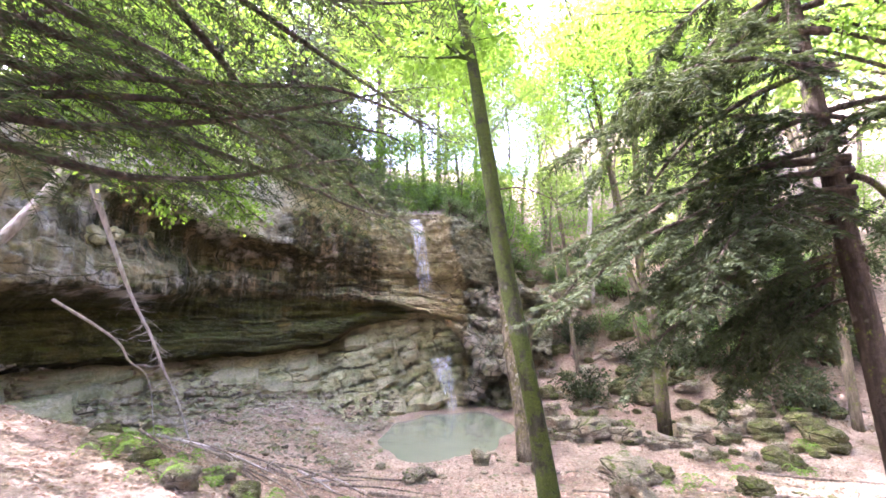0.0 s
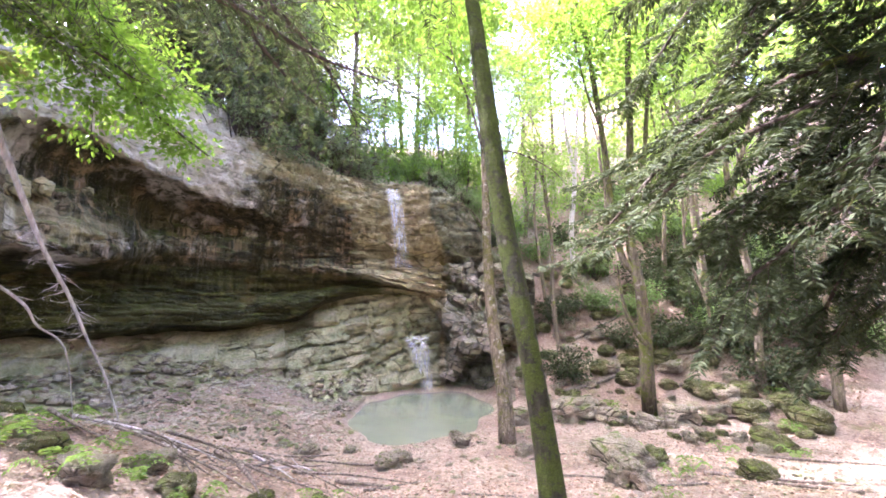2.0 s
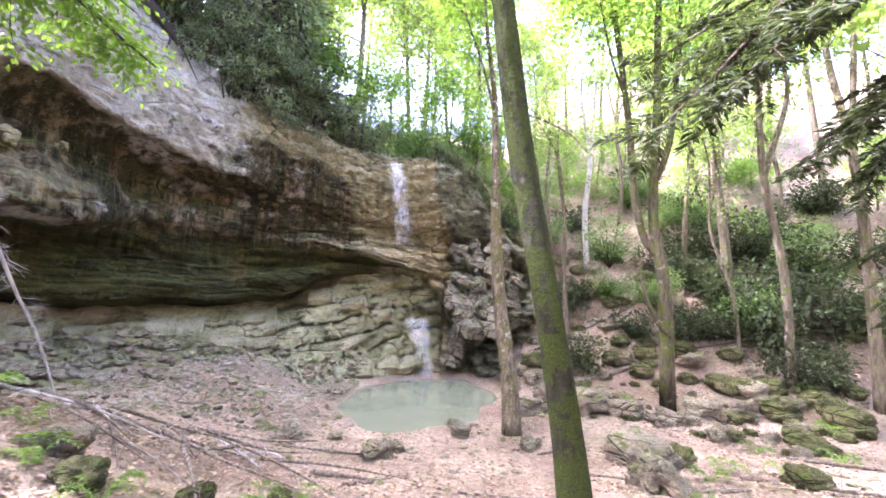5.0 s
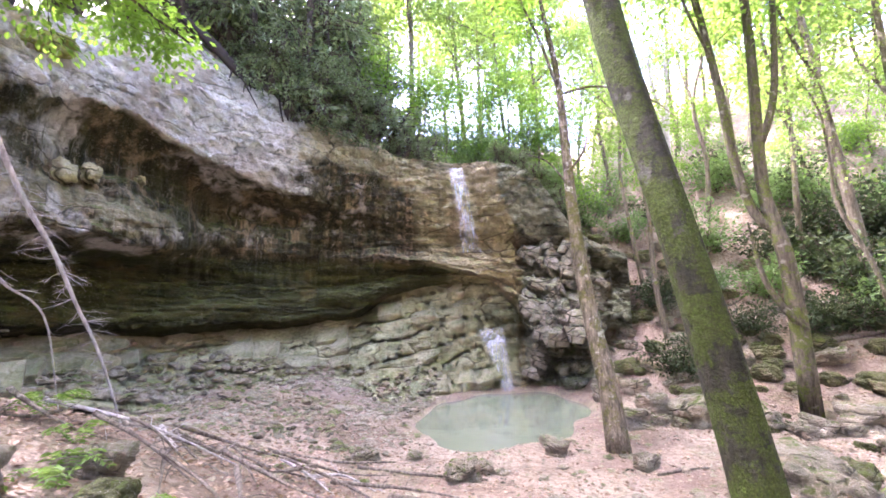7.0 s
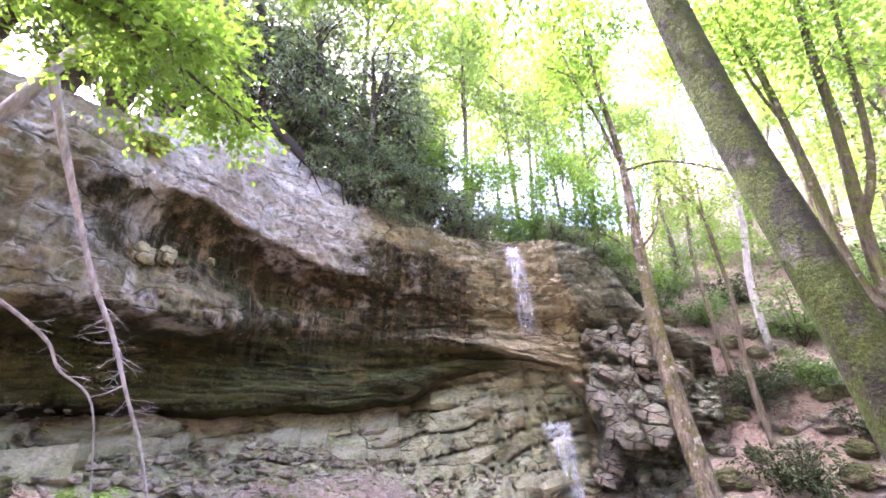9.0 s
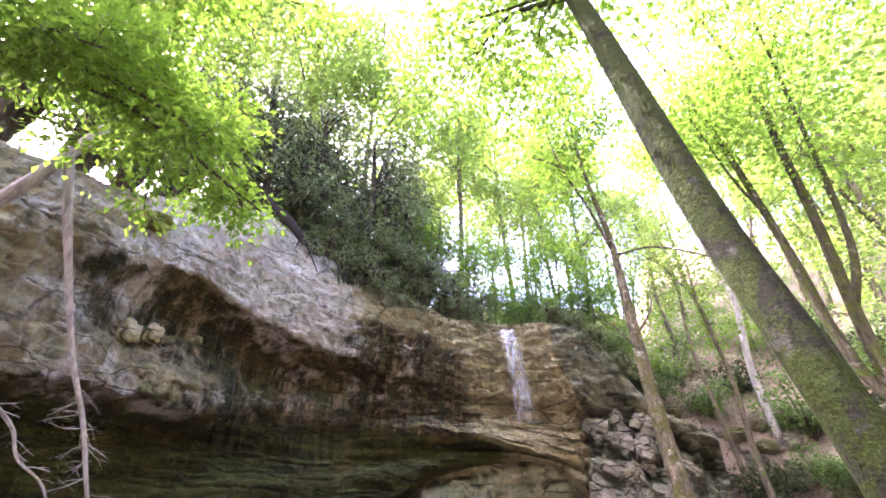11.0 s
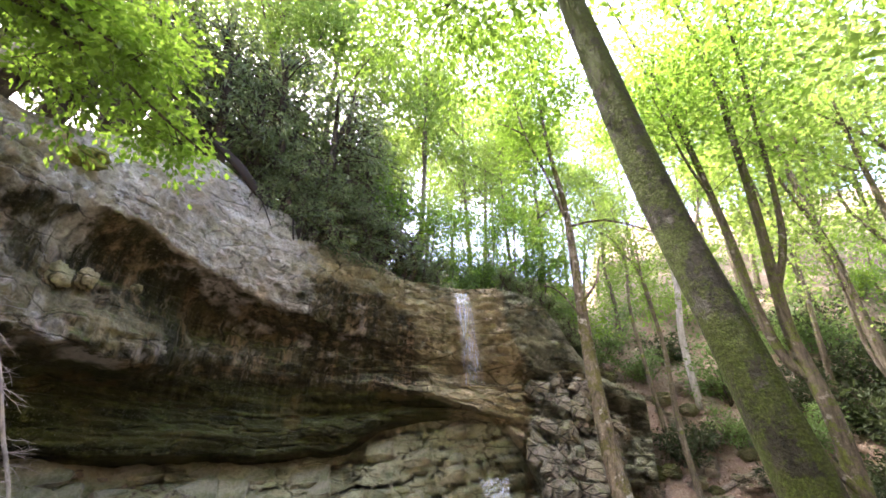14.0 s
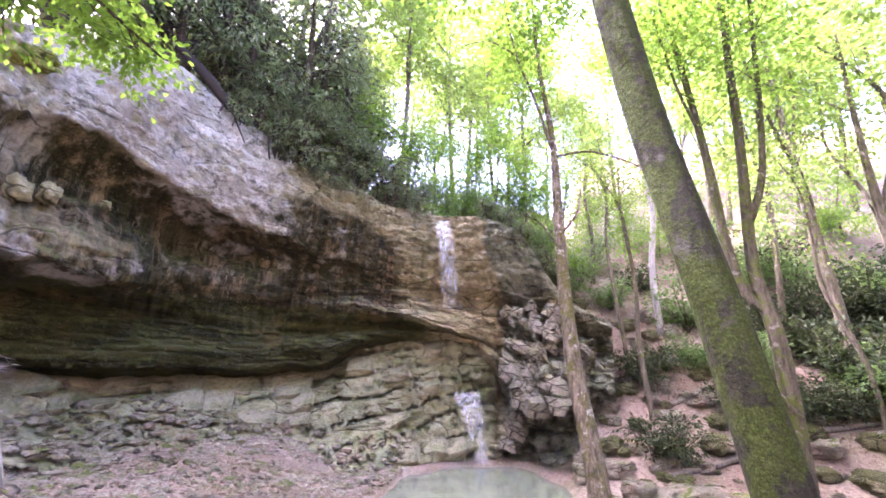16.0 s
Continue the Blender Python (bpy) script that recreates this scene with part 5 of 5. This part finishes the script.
sp, sz_ = [], []
for k in range(1000):
    a, s = g.uniform(-58, -6), g.uniform(0, 1) ** 1.5
    fr_, fz1 = float(along(FOOT_R, a)), float(along(FOOT_Z, a))
    q = cliff_at(a, fz1 + 0.2 + s * 1.2)
    sp.append((q[0], q[1], q[2]))
    sz_.append(g.uniform(0.04, 0.2) * (1.2 - 0.6 * s))
for k in range(2600):
    a = g.uniform(-52, -7)
    r_ = float(along(FOOT_R, a)) - g.uniform(0, 1) ** 1.6 * 4.0 + (0.3 if k < 1600 else 3.2)
    p = pol(a, 0, r_)
    if pool_depth(p[0], p[1]) < 0.05:
        sp.append((p[0], p[1], land_at(p[0], p[1]) + 0.01))
        sz_.append(g.uniform(0.025, 0.12) * (1.8 if g.uniform() < 0.08 else 1))
scatter_stones("talus_rubble", "broken beige rock rubble below the shelf", sp, sz_, BOULDER, 1)
sp, sz_ = [], []
for k in range(2600):
    x, y = g.uniform(-4, 12), g.uniform(8.5, 17.5)
    if pool_depth(x, y) > 0.02:
        continue
    sp.append((x, y, land_at(x, y) + 0.005))
    sz_.append(g.uniform(0.012, 0.05) * (3.0 if g.uniform() < 0.06 else 1))
scatter_stones("bed_gravel", "loose gravel and pebbles on the stream bed", sp, sz_, BOULDER, 2)

# knobs of mossy tufa under the rim, moss on the rim, roots on the brow
for a, e, s in ((-50.5, 15.3, 0.27), (-48.3, 16.0, 0.22), (-43.7, 17.2, 0.14)):
    q = cliff_at(a, 3.08 + 12.8 * math.tan(radians(e)))
    ob = new("tufa_knob", stone_mesh("tufa_knob", s, s, s * 1.2, a, TUFA, 4, 0.3, 0.1))
    ob.location = q * 0.99 + np.array([0.0, 0.05, 0.03])
    tagged(ob, "yellow-green mossy tufa knob hanging under the rim", "rock", "tufa knobs")
for a, e, s in ((-53.1, 25.6, 0.5), (-52.4, 26.7, 0.38), (-54.2, 25.8, 0.34)):
    q = cliff_at(a, 3.08 + 13.2 * math.tan(radians(e)))
    ob = new("moss_cushion", stone_mesh("moss_cushion", s, s * 0.45, s * 0.4, a + 200, MOSS_BRIGHT, 4, 0.3, 0.1))
    ob.matrix_basis = pose(*q, 0, 0, 50)
    tagged(ob, "yellow-green moss cushion on the rock rim", "moss", "moss cushions")
for k in range(22):
    a = g.uniform(-36.5, -24)
    e = np.interp(a, [-36, -24], [29.0, 25.0])
    p0 = pol(a, e + 1.2, float(along(BROW_R, a)) + 0.5)
    p1 = pol(a + g.uniform(-2, 2), e - g.uniform(0.2, 3.5), float(along(BROW_R, a)) - g.uniform(0.3, 0.9))
    mid = (p0 + p1) / 2 + g.normal(0, 0.25, 3) + np.array([0.1, -0.35, 0.1])
    V, F = tube(spline([p0, mid, p1], 14), [0.06, 0.04, 0.015], 6, 0.1, k)
    tagged(make("exposed_root", V, F, ROOT), "dark bare root hanging over the rock brow", "root", "roots on the brow")

V, F = tube(spline([pol(-41, 33.6, 15.9), pol(-37, 31.6, 15.7), pol(-33, 28.6, 15.9), pol(-29.5, 27.2, 16.4)], 20), [0.16, 0.15, 0.12, 0.06], 9, 0.12, 77)
tagged(make("fallen_log", V, F, ROOT), "dark rotten log lying along the rock brow", "log")

# ---- leaf litter, undergrowth, ferns ----
n = 52000
u = g.uniform(0, 1, n)
rad_ = 1.2 + 20 * u ** 0.75
ang = np.radians(g.uniform(-78, 62, n))
x, y = rad_ * np.sin(ang), 2 + rad_ * np.cos(ang)
keep = (pool_depth(x, y) < 0.0) & ~((np.hypot(x, y - 5) > np.interp(np.degrees(np.arctan2(x, y - 5)), AZ, FOOT_R) + 0.4) & (np.degrees(np.arctan2(x, y - 5)) < 14))
bed = (x > -1.5) & (x < 5) & (y > 10.5) & (y < 16)
keep &= ~(bed & (g.uniform(0, 1, n) < 0.6))
x, y = x[keep], y[keep]
z = np.array([land_at(a, b) for a, b in zip(x, y)]) + g.uniform(0.0, 0.025, len(x))
flatway = np.stack([g.normal(0, 1, len(x)), g.normal(0, 1, len(x)), np.zeros(len(x))], 1)
flatway /= np.linalg.norm(flatway, axis=1)[:, None]
V, F = leaves(np.stack([x, y, z], 1), flatway, 0.075, 0.6, 0.12, 0.0, g)
tagged(make("leaf_litter", V, F, LITTER, None, False), "dry pinkish brown fallen leaves covering the ground", "leaves", kind="stuff")
for k, (c0, c1, r0, r1, n, size, mat, nm, lab) in enumerate(((13, 60, 24, 44, 10000, 0.2, SHRUB, "undergrowth", "low green undergrowth on the wooded slope"),
                                                          (-60, 14, 18.5, 34, 15000, 0.17, SHRUB, "brow_undergrowth", "green undergrowth above the cliff brow"),
                                                          (13, 55, 17, 30, 14000, 0.12, LITTER, "slope_litter", "brown fallen leaves on the wooded slope"))):
    ang, rr_ = np.radians(g.uniform(c0, c1, n)), g.uniform(r0, r1, n)
    cl = np.array([noise.noise((a * 9, b * 0.5, k)) for a, b in zip(ang, rr_)])
    ok = (cl > -0.05) if mat is SHRUB else (cl < 2)
    ang, rr_ = ang[ok], rr_[ok]
    x, y = rr_ * np.sin(ang), 5 + rr_ * np.cos(ang)
    z = np.array([land_at(a, b) for a, b in zip(x, y)]) + (g.uniform(0, 0.5, len(x)) if mat is SHRUB else 0.02)
    V, F = leaves(np.stack([x, y, z], 1), np.tile([0, 0, 0.3], (len(x), 1)), size, 0.55, 0.7, 0.0, g)
    tagged(make(nm, V, F, mat, None, False), lab, "undergrowth", kind="stuff")


def fern_mesh(seed, n=7, L=0.35):
    g_ = np.random.default_rng(seed)
    C, Dn = [], []
    for k in range(n):
        a = g_.uniform(0, 6.28)
        t_ = np.linspace(0.08, 1, 16)
        d = np.array([math.cos(a), math.sin(a), 0])
        p = d * (t_ * L)[:, None] + np.array([0, 0, 1]) * (0.7 * L * np.sin(t_ * 2.4))[:, None]
        s = np.cross(d, (0, 0, 1.0))
        for sg in (-1, 1):
            C.append(p)
            Dn.append(np.tile(s * sg + d * 0.4, (16, 1)))
    return leaves(np.vstack(C), np.vstack(Dn), 0.075, 0.35, 0.1, 0.1, g_)


fern_kinds = [fern_mesh(k) for k in range(3)]
first = None
for k, (x, y, s) in enumerate(((-3.4, 6.8, 1.0), (-2.9, 7.3, 0.9), (-2.1, 7.0, 0.8), (-4.2, 7.0, 1.1), (-1.2, 8.0, 0.7), (-0.9, 8.7, 0.6), (-4.8, 8.8, 1.0), (-5.6, 9.6, 1.2), (5.4, 10.6, 0.9), (6.2, 11.3, 1.0),
                               (7.3, 11.2, 0.9), (8.1, 12.9, 1.0), (9.4, 12.2, 1.1), (5.9, 13.2, 0.7), (11.4, 14.4, 1.3), (-3.8, 8.3, 0.8), (4.2, 8.9, 0.6), (12.6, 16.2, 1.3), (10.6, 16.4, 1.2), (6.9, 16.6, 1.0))):
    V, F = fern_kinds[k % 3]
    if k < 3:
        first = make("fern", V, F, FERN, None, False)
        fern_kinds[k] = (V, F)
        ob = first
    else:
        ob = new("fern", bpy.data.objects["fern" if k % 3 == 0 else "fern.00%d" % (k % 3)].data)
    ob.matrix_basis = pose(*on_ground(x, y, -0.02), 0, 0, g.uniform(0, 360)) @ Matrix.Scale(s, 4)
    tagged(ob, "small bright green fern on leaf litter", "fern", "ferns")
